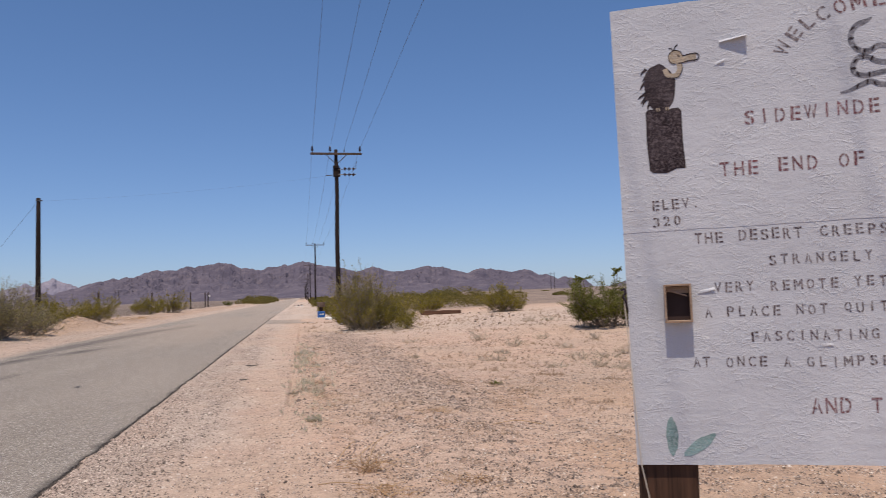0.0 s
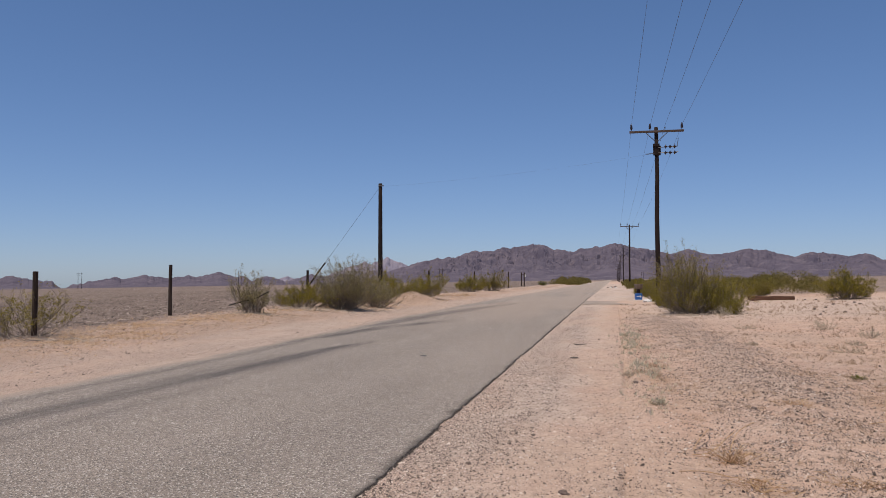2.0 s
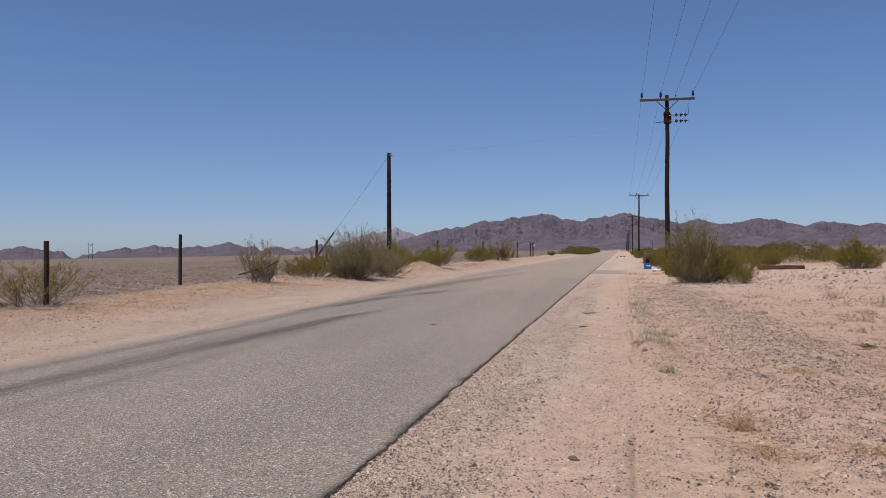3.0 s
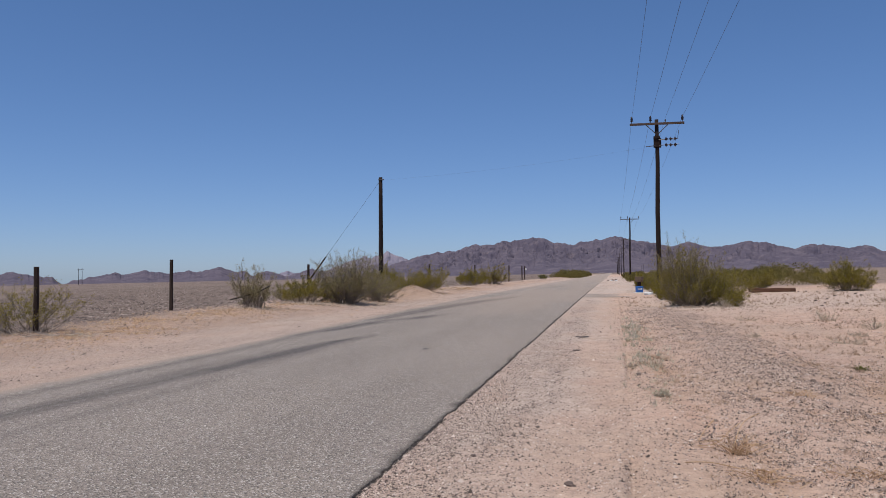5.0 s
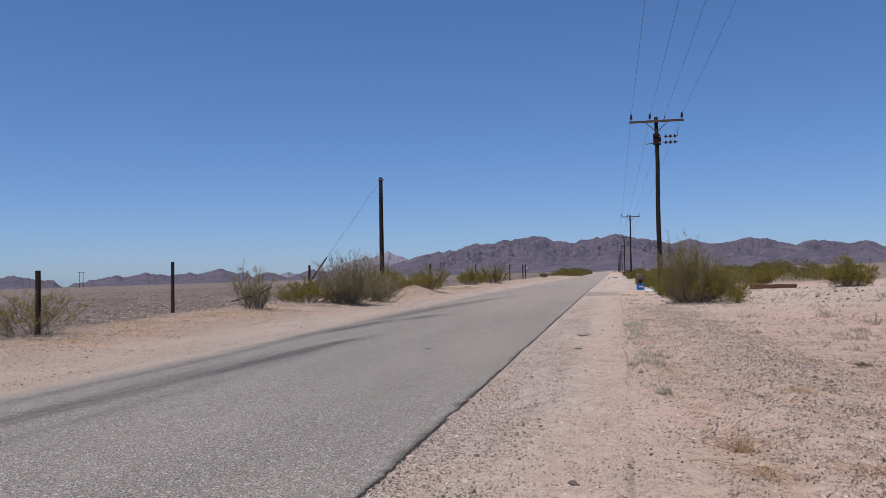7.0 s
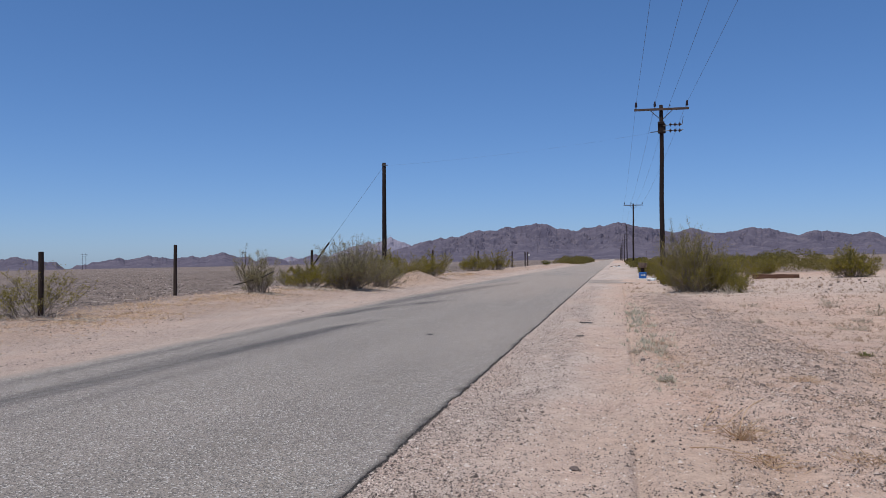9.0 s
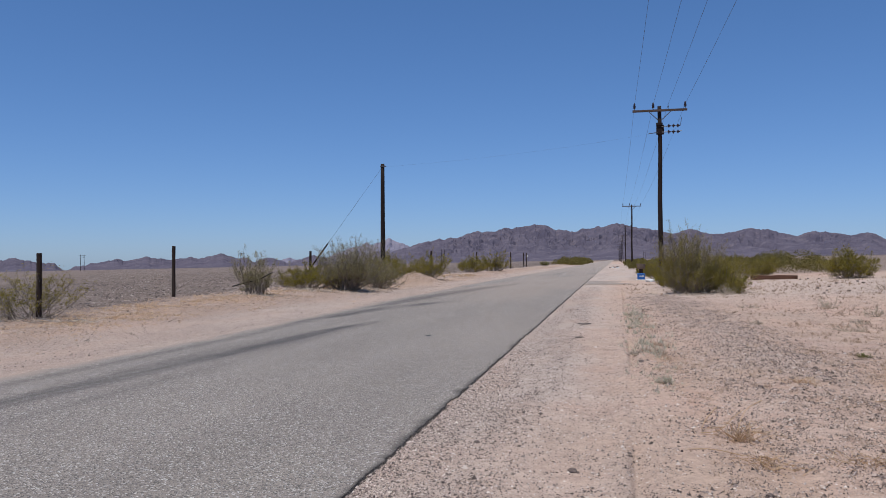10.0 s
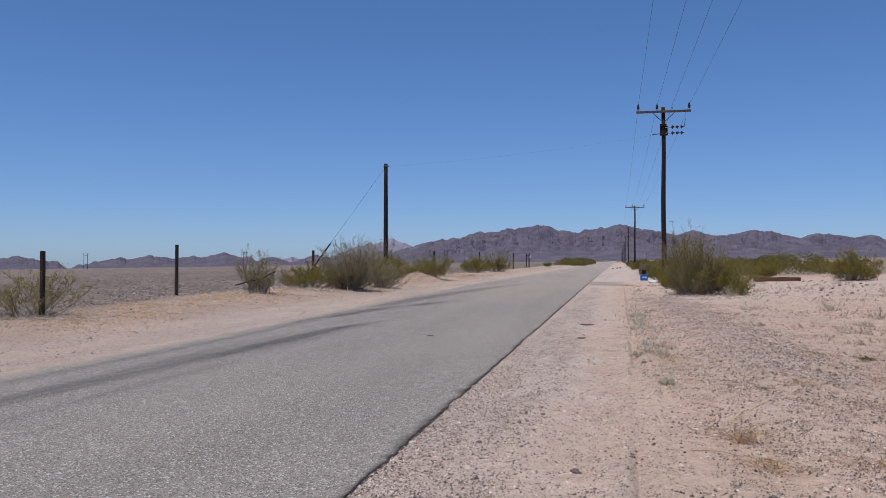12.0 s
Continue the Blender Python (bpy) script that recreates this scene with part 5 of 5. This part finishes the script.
def green_shoot(x, y, high, wide, leaves, lean, seed):
    """A bare stem with a tuft of leaves at its tip, standing out of the green shrub."""
    rng = np.random.default_rng(seed)
    root = new("green_shoot")
    root.matrix_basis = pose(x, y, ground_z(x, y) - 0.02)
    tagged(root, "tall shoot with a leafy tuft above the green shrub", "shoot", "shoots of the green shrub")
    g = Geo().tube([(-lean, 0, 0), (-0.45 * lean, 0, 0.5 * high), (-0.1 * lean, 0.02, 0.8 * high), (0, 0, 0.97 * high)], [0.016, 0.013, 0.011, 0.007], 5)
    part("stem", g, M_STEM, root)
    a = rng.uniform(0, 2 * np.pi, 9)
    tips = np.stack([np.cos(a) * wide * 0.5, np.sin(a) * wide * 0.5, rng.uniform(-0.28, 0.14, 9) * 1.0], 1)
    pts = tips[rng.integers(0, 9, leaves)] * rng.uniform(0.1, 1.0, (leaves, 1)) + rng.normal(size=(leaves, 3)) * 0.025 + np.array([0, 0, 0.95 * high])
    v, f = leaf_cloud(pts, 0.035, rng)
    part("foliage", array_mesh("foliage", v, f, M_LEAF_GREEN), None, root, "small leaves")


green_shoot(11.6, 27.2, 2.10, 0.42, 340, 0.38, 77)
green_shoot(10.35, 27.4, 1.84, 0.72, 420, -0.75, 78)


def far_scrub():
    """The low band of scrub in the distance on both sides of the road."""
    rng = np.random.default_rng(9)
    vs, fs, base = [], [], 0
    spots = []
    for _ in range(20):
        y = rng.uniform(60, 130)
        spots.append((rng.uniform(4.5, 5 + 0.16 * y), y, rng.uniform(2.4, 4.0), rng.uniform(1.2, 1.9)))
    for _ in range(22):
        y = rng.uniform(60, 260)
        spots.append((rng.uniform(2.2, 5.0) + 0.004 * y, y, rng.uniform(2.0, 3.4), rng.uniform(1.0, 1.7)))
    for _ in range(34):
        y = rng.uniform(190, 330)
        spots.append((rng.uniform(-13.5 - 0.002 * y, -8.5), y, rng.uniform(3.0, 5.0), rng.uniform(1.6, 2.6)))
    for _ in range(46):
        y = rng.uniform(110, 480)
        spots.append((rng.uniform(14, 16 + 0.5 * y), y, rng.uniform(1.5, 4.0), rng.uniform(0.3, 0.8)))
    for x, y, w, h in spots:
        n = int(np.clip(210000 / y, 340, 2300))
        th, r = rng.uniform(0, 2 * np.pi, n), np.sqrt(rng.uniform(0, 1, n))
        p = np.stack([x + np.cos(th) * r * w / 2, y + np.sin(th) * r * w / 2, land(np.array([x]), np.array([y]))[0] + h * (1 - 0.6 * r ** 2) * rng.uniform(0.05, 1, n) ** 0.7], 1)
        v, f = leaf_cloud(p, 0.030 + 0.00035 * y, rng, 1.4)
        vs.append(v)
        fs.append(f + base)
        base += len(v)
    tagged(new("far_scrub", array_mesh("far_scrub", np.concatenate(vs), np.concatenate(fs), M_SCRUB)), "low olive desert scrub far along the road", "scrub", kind="stuff")


far_scrub()

# grey-green weeds on the right-hand sand
WEEDS = ((5.9, 24.4, 0.8, 0.55), (6.15, 21.3, 0.7, 0.40), (4.7, 17.8, 0.9, 0.32), (0.61, 9.84, 0.32, 0.17), (0.46, 21.6, 0.5, 0.16), (0.40, 18.0, 0.4, 0.14), (0.37, 13.2, 0.3, 0.12), (6.48, 17.0, 0.9, 0.42), (6.3, 15.5, 0.8, 0.34),
         (7.28, 17.2, 0.9, 0.40), (8.0, 18.0, 0.8, 0.34), (10.8, 32.7, 1.3, 0.50), (10.07, 33.5, 0.8, 0.45), (5.56, 15.8, 0.7, 0.22), (6.6, 15.0, 0.7, 0.26), (8.9, 22.4, 0.5, 0.40), (4.35, 33.2, 0.9, 0.75), (7.2, 20.0, 0.6, 0.24),
         (8.6, 16.6, 0.8, 0.36), (9.2, 19.2, 0.7, 0.38), (7.6, 23.6, 0.7, 0.30), (3.9, 25.2, 0.7, 0.26), (3.1, 19.0, 0.5, 0.18), (5.3, 19.4, 0.5, 0.20))
for i, (x, y, w, h) in enumerate(WEEDS):
    sage = i in (0, 1, 3, 4, 5, 11, 16)
    shrub("desert_weed", x, y, w, h * 0.8, 15, 280 if sage else 170, M_SAGE if sage else M_WEED, "small grey-green desert weed on the sand" if sage else "wispy dead grey-brown weed on the sand", 0.012, M_WEED, 0.2, 300 + i, "weed", "weeds on the sand")
shrub("green_weed", 3.66, 13.2, 0.26, 0.09, 14, 260, M_LEAF_GREEN, "tiny fresh green weed on the sand", 0.014, M_STEM, 0.1, 340, "weed", "weeds on the sand")


def straw_tuft(x, y, blades=80, flat=1.0, seed=5):
    rng = np.random.default_rng(seed)
    root = new("straw_tuft")
    root.matrix_basis = pose(x, y, ground_z(x, y))
    g = Geo()
    for i in range(blades):
        a, r, h = rng.uniform(0, 6.28), rng.uniform(0.04, 0.36 if flat > 0.5 else 0.22), rng.uniform(0.05, 0.25) * flat
        s = rng.normal(size=2) * (0.060 if flat > 0.5 else 0.10)
        e = (s[0] + math.cos(a) * r, s[1] + math.sin(a) * r, h * (1.1 - 2.5 * r))
        g.tube([(s[0], s[1], 0), ((s[0] + e[0]) / 2, (s[1] + e[1]) / 2, h * 0.7), (e[0], e[1], max(e[2], 0.01))], [0.0028, 0.0022, 0.001], 3, False)
    tagged(part("straw", g, M_STRAW, root), kind="stuff")
    return tagged(root, "tuft of dry golden straw on the sand" if flat > 0.5 else "flattened scatter of dry orange straw on the sand", "grass tuft", "dry straw")


straw_tuft(1.02, 7.0, 60, 0.85)
straw_tuft(1.08, 6.2, 60, 0.35, 6)
straw_tuft(2.15, 10.1, 50, 0.4, 7)
straw_tuft(1.75, 6.3, 50, 0.4, 8)


def twig(pts, r, mat, label):
    r *= 0.75
    z = [(x, y, ground_z(x, y) + h + r) for x, y, h in pts]
    g = Geo().tube(smooth_path(z, 4), r, 5)
    tagged(new("dry_twig", g.mesh("dry_twig", mat)), label, "twig", "dry twigs")


TW = "bleached dry twig lying on the sand"
twig([(0.75, 7.45, 0), (0.80, 7.6, 0.05), (0.92, 7.95, 0.10), (0.98, 8.3, 0.02)], 0.006, M_STRAW, TW)
twig([(0.72, 7.25, 0), (0.86, 7.15, 0.05), (1.0, 7.35, 0.12), (1.1, 7.5, 0.16)], 0.005, M_STRAW, TW)
twig([(1.08, 6.05, 0), (1.03, 6.15, 0.02), (1.05, 6.32, 0.03), (1.16, 6.42, 0.0)], 0.008, M_STRAW, TW)
twig([(1.0, 7.2, 0), (1.12, 7.5, 0.15), (1.3, 7.75, 0.2)], 0.005, M_STRAW, TW)
twig([(2.6, 9.0, 0), (2.9, 9.1, 0.03), (3.2, 9.05, 0.0)], 0.006, M_STRAW, TW)
twig([(0.55, 6.5, 0), (0.75, 6.55, 0.02), (0.95, 6.5, 0.0)], 0.005, M_STRAW, TW)


# ---- the things by the roadside ----
def roadside_bin(x, y):
    ob = new("roadside_bin")
    ob.matrix_basis = pose(x, y, ground_z(x, y), 0, 0, 8)
    tagged(ob, "blue plastic crate under a tan drum on a dark stand", "bin")
    body = part("crate", Geo().box(0.49, 0.42, 0.45, pose(0, 0, 0.265), 0.03), M_BLUE, ob, "blue plastic crate")
    part("mark", Geo().box(0.26, 0.006, 0.07, pose(-0.02, -0.2125, 0.28)), M_WHITE, body, "white bar on the crate")
    part("mark", Geo().box(0.12, 0.006, 0.12, pose(0.10, -0.2125, 0.28, 0, 45, 0)), M_WHITE, body, "white bar on the crate")
    part("stand", Geo().box(0.24, 0.24, 0.34, pose(0, 0, 0.655), 0.02), M_POST, ob)
    part("drum", Geo().lathe([(0.24, 0.80), (0.30, 0.86), (0.29, 1.0), (0.33, 1.13), (0.33, 1.17)], 14), M_RUST, ob, "tan rusted drum", True)
    part("feet", Geo().box(0.7, 0.5, 0.04, pose(0, 0, 0.02), 0.01), M_WHITE, ob)


roadside_bin(2.02, 60.4)


def litter(x, y, s, seed):
    rng = random.Random(seed)
    bm = bmesh.new()
    bmesh.ops.create_icosphere(bm, subdivisions=2, radius=1)
    for v in bm.verts:
        k = 1 + 0.5 * noise.noise(v.co * 1.7 + Vector((seed, 0, 0)))
        v.co = Vector((v.co.x * s * k * 1.4, v.co.y * s * k, max(v.co.z * s * k * 0.7, -0.1 * s)))
    me = bpy.data.meshes.new("litter")
    bm.to_mesh(me)
    bm.free()
    me.materials.append(M_WHITE)
    ob = new("litter", me)
    ob.matrix_basis = pose(x, y, ground_z(x, y) + 0.05 * s, 0, 0, rng.uniform(0, 360))
    tagged(ob, "crumpled white plastic bag on the sand", "litter", "roadside litter")


litter(2.35, 54.5, 0.26, 3)
litter(2.75, 55.5, 0.2, 5)
litter(2.9, 57.5, 0.22, 8)
litter(0.1, 143.0, 0.17, 9)
litter(0.9, 141.0, 0.20, 11)

log = new("timber_log")
log.matrix_basis = pose(9.25, 50.6, ground_z(9.25, 50.6) + 0.13, 0, 0, -8)
tagged(log, "long weathered brown timber lying on the sand", "log")
bm = bmesh.new()
bmesh.ops.create_cube(bm, size=1.0)
bmesh.ops.subdivide_edges(bm, edges=[e for e in bm.edges if abs(e.verts[0].co.x - e.verts[1].co.x) > 0.5], cuts=8)
for v in bm.verts:
    v.co = Vector((v.co.x * 2.55, v.co.y * 0.32 + 0.02 * noise.noise(v.co * 5), v.co.z * 0.25 + 0.06 * noise.noise(v.co * 4)))
bmesh.ops.bevel(bm, geom=bm.edges[:], offset=0.02, segments=1, affect="EDGES")
me = bpy.data.meshes.new("beam")
bm.to_mesh(me)
bm.free()
me.materials.append(M_LOG)
part("beam", me, None, log)


# ---- loose stones and dry debris ----
def stone_field(name, x, y, size, mat, label, flat=0.7, seed=1):
    """Angular loose stones half sunk in the sand, one joined mesh."""
    rng = np.random.default_rng(seed)
    ring = np.array([(1, 0, -0.15), (0, 1, -0.15), (-1, 0, -0.15), (0, -1, -0.15), (0, 0, 1)], float)
    tri = np.array([(0, 1, 4), (1, 2, 4), (2, 3, 4), (3, 0, 4)])
    n = len(x)
    v = ring[None] * rng.uniform(0.65, 1.35, (n, 5, 1)) + rng.normal(size=(n, 5, 3)) * np.array([0.2, 0.2, 0.08])
    v[:, :, 2] *= flat
    a = rng.uniform(0, 2 * np.pi, n)
    c, s = np.cos(a)[:, None], np.sin(a)[:, None]
    vx, vy = v[:, :, 0] * c - v[:, :, 1] * s, v[:, :, 0] * s + v[:, :, 1] * c
    z0 = land(x, y)
    out = np.stack([x[:, None] + vx * size[:, None], y[:, None] + vy * size[:, None], z0[:, None] + v[:, :, 2] * size[:, None]], 2)
    f = tri[None] + 5 * np.arange(n)[:, None, None]
    tagged(new(name, array_mesh(name, out.reshape(-1, 3), f.reshape(-1, 3), mat)), label, "stones", kind="stuff")


rng = np.random.default_rng(12)
n = 450000
d = 3.5 * np.exp(rng.uniform(0, 1, n) * math.log(45 / 3.5))
a = np.radians(rng.uniform(-22, 42, n))
x, y = d * np.sin(a), d * np.cos(a)
x, y = np.concatenate([x, rng.uniform(-1.7, 7.0, 60000)]), np.concatenate([y, rng.uniform(-7.0, 5.0, 60000)])
n = len(x)
want = 0.22 + 0.40 * step(fbm(x * 0.6, y * 0.6, 71), 0.45, 0.7)
want = np.where(x < 0.35, 0.20, want)
want = np.maximum(want, np.maximum(windrow(x, y), shoulder(x, y)))
ok = (x > road_right(y) + 0.02) & (rng.uniform(0, 1, n) < want)
x, y = x[ok], y[ok]
size = 0.0042 * np.exp(np.abs(rng.normal(size=len(x))) * 0.48) * (1 + 0.022 * y)
stone_field("gravel", x, y, np.clip(size, 0.003, 0.028), M_GRAVEL, "loose angular gravel scattered over the sand", 0.8, 2)

n = 80000
y = 5 * np.exp(rng.uniform(0, 1, n) * math.log(32 / 5))
x = 1.65 + rng.uniform(-1.6, 1.6, n)
keep = rng.uniform(0, 1, n) < windrow(x, y) ** 0.5 * (0.4 + 0.6 * step(fbm(x * 1.4, y * 0.9, 76), 0.3, 0.6))
x, y = x[keep], y[keep]
stone_field("gravel_windrow", x, y, np.clip(0.0052 * np.exp(rng.normal(size=len(x)) * 0.42) * (1 + 0.075 * y), 0.0035, 0.022), M_WINDROW, "low windrow of grey-pink crushed gravel beside the shoulder", 0.9, 6)

n = 100000
y = 9 * np.exp(rng.uniform(0, 1, n) * math.log(170 / 9))
x = -8.1 - rng.exponential(0.30 * y + 4, n)
keep = rng.uniform(0, 1, n) < np.where(x > -12.6, 0.5, np.where(x > -15.0, 0.6, 1.0))
x, y = x[keep], y[keep]
stone_field("dark_pebbles", x, y, np.clip(np.where(x > -12.6, 0.0056, np.where(x > -15.5, 0.007, 0.016)) * np.exp(rng.normal(size=len(x)) * 0.5) * (1 + 0.016 * y), 0.004, 0.09), M_VARNISH, "dark varnished pebbles of the desert pavement", seed=3)


n = 42000
y = 9 * np.exp(rng.uniform(0, 1, n) * math.log(75 / 9))
x = rng.normal(-12.8, 1.1, n) - 0.5 * step(y, 14, 24)
keep = fbm(x * 0.7, y * 0.5, 75) > rng.uniform(0.2, 0.6, n)
x, y = np.concatenate([x[keep], rng.normal(-11.9, 0.9, 2500)]), np.concatenate([y[keep], rng.normal(48.5, 2.2, 2500)])
stone_field("berm_clods", x, y, np.clip(0.0085 * np.exp(rng.normal(size=len(x)) * 0.5) * (1 + 0.02 * y), 0.005, 0.045), M_CLOD, "crumbled orange-brown clods on the low roadside berm", 0.8, 4)


def rubber_scrap(x, y, long, turn):
    """A curled scrap of tyre tread."""
    k = 9
    verts, faces = [], []
    for i in range(k):
        t = i / (k - 1) - 0.5
        w = 0.038 * (1 - 1.6 * abs(t) ** 3) * (1 + 0.3 * noise.noise((t * 9, x, 0)))
        up = 0.10 * long * t * t + 0.003
        for sgn, dz in ((-1, 0.0), (1, 0.0), (1, 0.014), (-1, 0.014)):
            verts.append((t * long, sgn * w + 0.02 * math.sin(t * 5), up + dz))
    for i in range(k - 1):
        for c in range(4):
            faces.append((4 * i + c, 4 * i + (c + 1) % 4, 4 * i + 4 + (c + 1) % 4, 4 * i + 4 + c))
    faces += [(3, 2, 1, 0), tuple(4 * (k - 1) + c for c in range(4))]
    ob = new("rubber_scrap", Geo().add(verts, faces).mesh("rubber_scrap", M_RUBBER))
    ob.matrix_basis = pose(x, y, ground_z(x, y) + 0.004, 0, 0, turn)
    tagged(ob, "flat dark scrap of tyre rubber on the gravel shoulder", "rubber scrap", "tyre scraps")


rubber_scrap(-0.65, 19.2, 0.30, 6)
rubber_scrap(-0.65, 15.95, 0.14, -10)


def rock(x, y, s, seed):
    bm = bmesh.new()
    bmesh.ops.create_icosphere(bm, subdivisions=2, radius=1)
    for v in bm.verts:
        k = 1 + 0.45 * noise.noise(v.co * 1.3 + Vector((seed * 3.1, 0, 0)))
        v.co = Vector((v.co.x * s * k * 1.25, v.co.y * s * k, v.co.z * s * k * 0.72))
    me = bpy.data.meshes.new("rock")
    bm.to_mesh(me)
    bm.free()
    me.materials.append(M_DARKROCK)
    ob = new("rock", me)
    ob.matrix_basis = pose(x, y, ground_z(x, y) + s * 0.3, 0, 0, seed * 47)
    tagged(ob, "small dark angular rock lying on the sand", "rock", "rocks on the sand")


ROCKS = ((-0.29, 5.87, .030), (0.95, 5.4, .022), (8.44, 36.7, .085), (9.25, 38.2, .075), (10.4, 41.6, .09), (8.75, 33.3, .095), (7.6, 32.1, .07), (11.7, 43.0, .08), (11.4, 41.0, .08), (8.3, 34.6, .06),
         (1.6, 9.6, .03), (2.6, 11.5, .035), (0.9, 8.2, .022), (0.4, 12.1, .035), (-0.7, 8.0, .02), (-1.1, 6.6, .02), (3.2, 12.0, .03), (10.4, 49.2, .08), (10.9, 49.6, .07), (11.4, 49.3, .06), (0.3, 150.0, .20), (0.9, 152.0, .24), (-0.4, 146.0, .16))
for i, (x, y, s) in enumerate(ROCKS):
    if road_left(y) < x < road_right(y):
        continue
    rock(x, y, s * (0.74 if 30 < y < 60 else 1.0), i)


def stalks(name, x, y, high, wide, mat, label, seed):
    """Little fans of dead stalks standing at the points, one joined mesh."""
    rng = np.random.default_rng(seed)
    k, n = 7, len(x)
    ang = rng.uniform(0, 2 * np.pi, (n, k))
    h = rng.uniform(0.25, 1.0, (n, k)) * rng.uniform(0.4, 1.6, (n, 1)) * high[:, None]
    r = h * rng.uniform(0.2, 1.0, (n, k)) * wide
    z = land(x, y)
    bx = x[:, None] + rng.normal(size=(n, k)) * 0.018
    by = y[:, None] + rng.normal(size=(n, k)) * 0.018
    w = 0.0014 + 0.00020 * y[:, None]
    p0 = np.stack([bx - w * np.sin(ang), by + w * np.cos(ang), np.repeat(z[:, None], k, 1)], 2)
    p1 = np.stack([bx + w * np.sin(ang), by - w * np.cos(ang), np.repeat(z[:, None], k, 1)], 2)
    p2 = np.stack([bx + np.cos(ang) * r, by + np.sin(ang) * r, z[:, None] + h], 2)
    v = np.stack([p0, p1, p2], 2).reshape(-1, 3)
    tagged(new(name, array_mesh(name, v, np.arange(len(v)).reshape(-1, 3), mat)), label, "weeds", kind="stuff")


def dry_litter():
    """Tiny dead weeds over the right-hand sand, sage sprigs by the track, and straw on the far berm."""
    rng = np.random.default_rng(31)
    n = 26000
    d = 5 * np.exp(rng.uniform(0, 1, n) * math.log(50 / 5))
    a = np.radians(rng.uniform(-1, 40, n))
    x, y = d * np.sin(a), d * np.cos(a)
    ok = (x > 0.55) & (rng.uniform(0, 1, n) < 0.25 + 0.75 * step(y, 6.5, 10)) & (rng.uniform(0, 1, n) < (0.10 + 0.8 * step(fbm(x * 1.5, y * 1.0, 73, 4, 0.65), 0.47, 0.68)) * (1 - 0.85 * windrow(x, y)) * (1 - 0.8 * np.exp(-((y - 29 + 0.25 * x) / 2.5) ** 2)))
    x, y = x[ok], y[ok]
    # flat mats of dead stalks
    mx, my = [], []
    for cx, cy in ((3.8, 12.15), (4.57, 10.5), (4.15, 15.6), (4.9, 14.5), (5.05, 14.2), (5.7, 13.3), (3.02, 13.5), (3.63, 13.2), (2.6, 8.4), (0.5, 13.4), (0.75, 14.5)):
        mx.append(cx + rng.normal(size=30) * 0.12)
        my.append(cy + rng.normal(size=30) * 0.12)
    x, y = np.concatenate([x] + mx), np.concatenate([y] + my)
    stalks("dead_weeds", x, y, 0.022 + 0.0019 * y, 1.25, M_DRY, "tiny dead brown weeds dotting the sand", 1)
    x, y = rng.normal(0.56, 0.19, 1500), rng.uniform(9, 27, 1500)
    ok = rng.uniform(0, 1, 1500) < 0.05 + 0.45 * step(fbm(x * 2.5, y * 0.9, 78), 0.5, 0.66)
    x, y = x[ok], y[ok]
    stalks("sage_sprigs", x, y, 0.10 + 0 * y, 0.75, M_SAGE, "thin grey-green sprigs along the wheel track", 2)
    y = 9 * np.exp(rng.uniform(0, 1, 9000) * math.log(75 / 9))
    x = rng.normal(-13.0, 1.0, 9000) - 0.5 * step(y, 14, 24)
    ok = rng.uniform(0, 1, len(x)) < step(fbm(x * 0.8, y * 0.6, 77), 0.38, 0.62)
    stalks("berm_straw", x[ok], y[ok], 0.045 + 0.0005 * y[ok], 1.8, M_STRAW, "flattened dry straw over the roadside berm", 3)


dry_litter()


def dead_brush():
    """Bleached sticks fallen round the feet of the bushes, one joined mesh."""
    rng = np.random.default_rng(52)
    g = Geo()
    for cx, cy, rx, ry, n in ((-13.2, 34.4, 1.9, 0.9, 150), (-11.6, 38.2, 0.9, 1.6, 90), (-13.4, 28.9, 1.3, 0.5, 60), (-13.6, 17.4, 1.6, 0.5, 70), (3.6, 33.9, 1.6, 0.35, 70)):
        for _ in range(n):
            x, y = cx + rng.normal() * rx * 0.6, cy + rng.normal() * ry * 0.6
            a, long = rng.uniform(0, 2 * np.pi), rng.uniform(0.12, 0.55)
            dx, dy = math.cos(a) * long / 2, math.sin(a) * long / 2
            z = ground_z(x, y)
            up = abs(rng.normal()) * 0.10
            g.tube([(x - dx, y - dy, z + 0.012), (x + 0.1 * dy, y - 0.1 * dx, z + 0.02 + 0.4 * up), (x + dx, y + dy, z + 0.012 + up)], [0.010, 0.008, 0.004], 3, False)
    tagged(new("dead_brush", g.mesh("dead_brush", M_STEM_PALE)), "bleached dead sticks round the feet of the bushes", "dead brush", kind="stuff")


dead_brush()
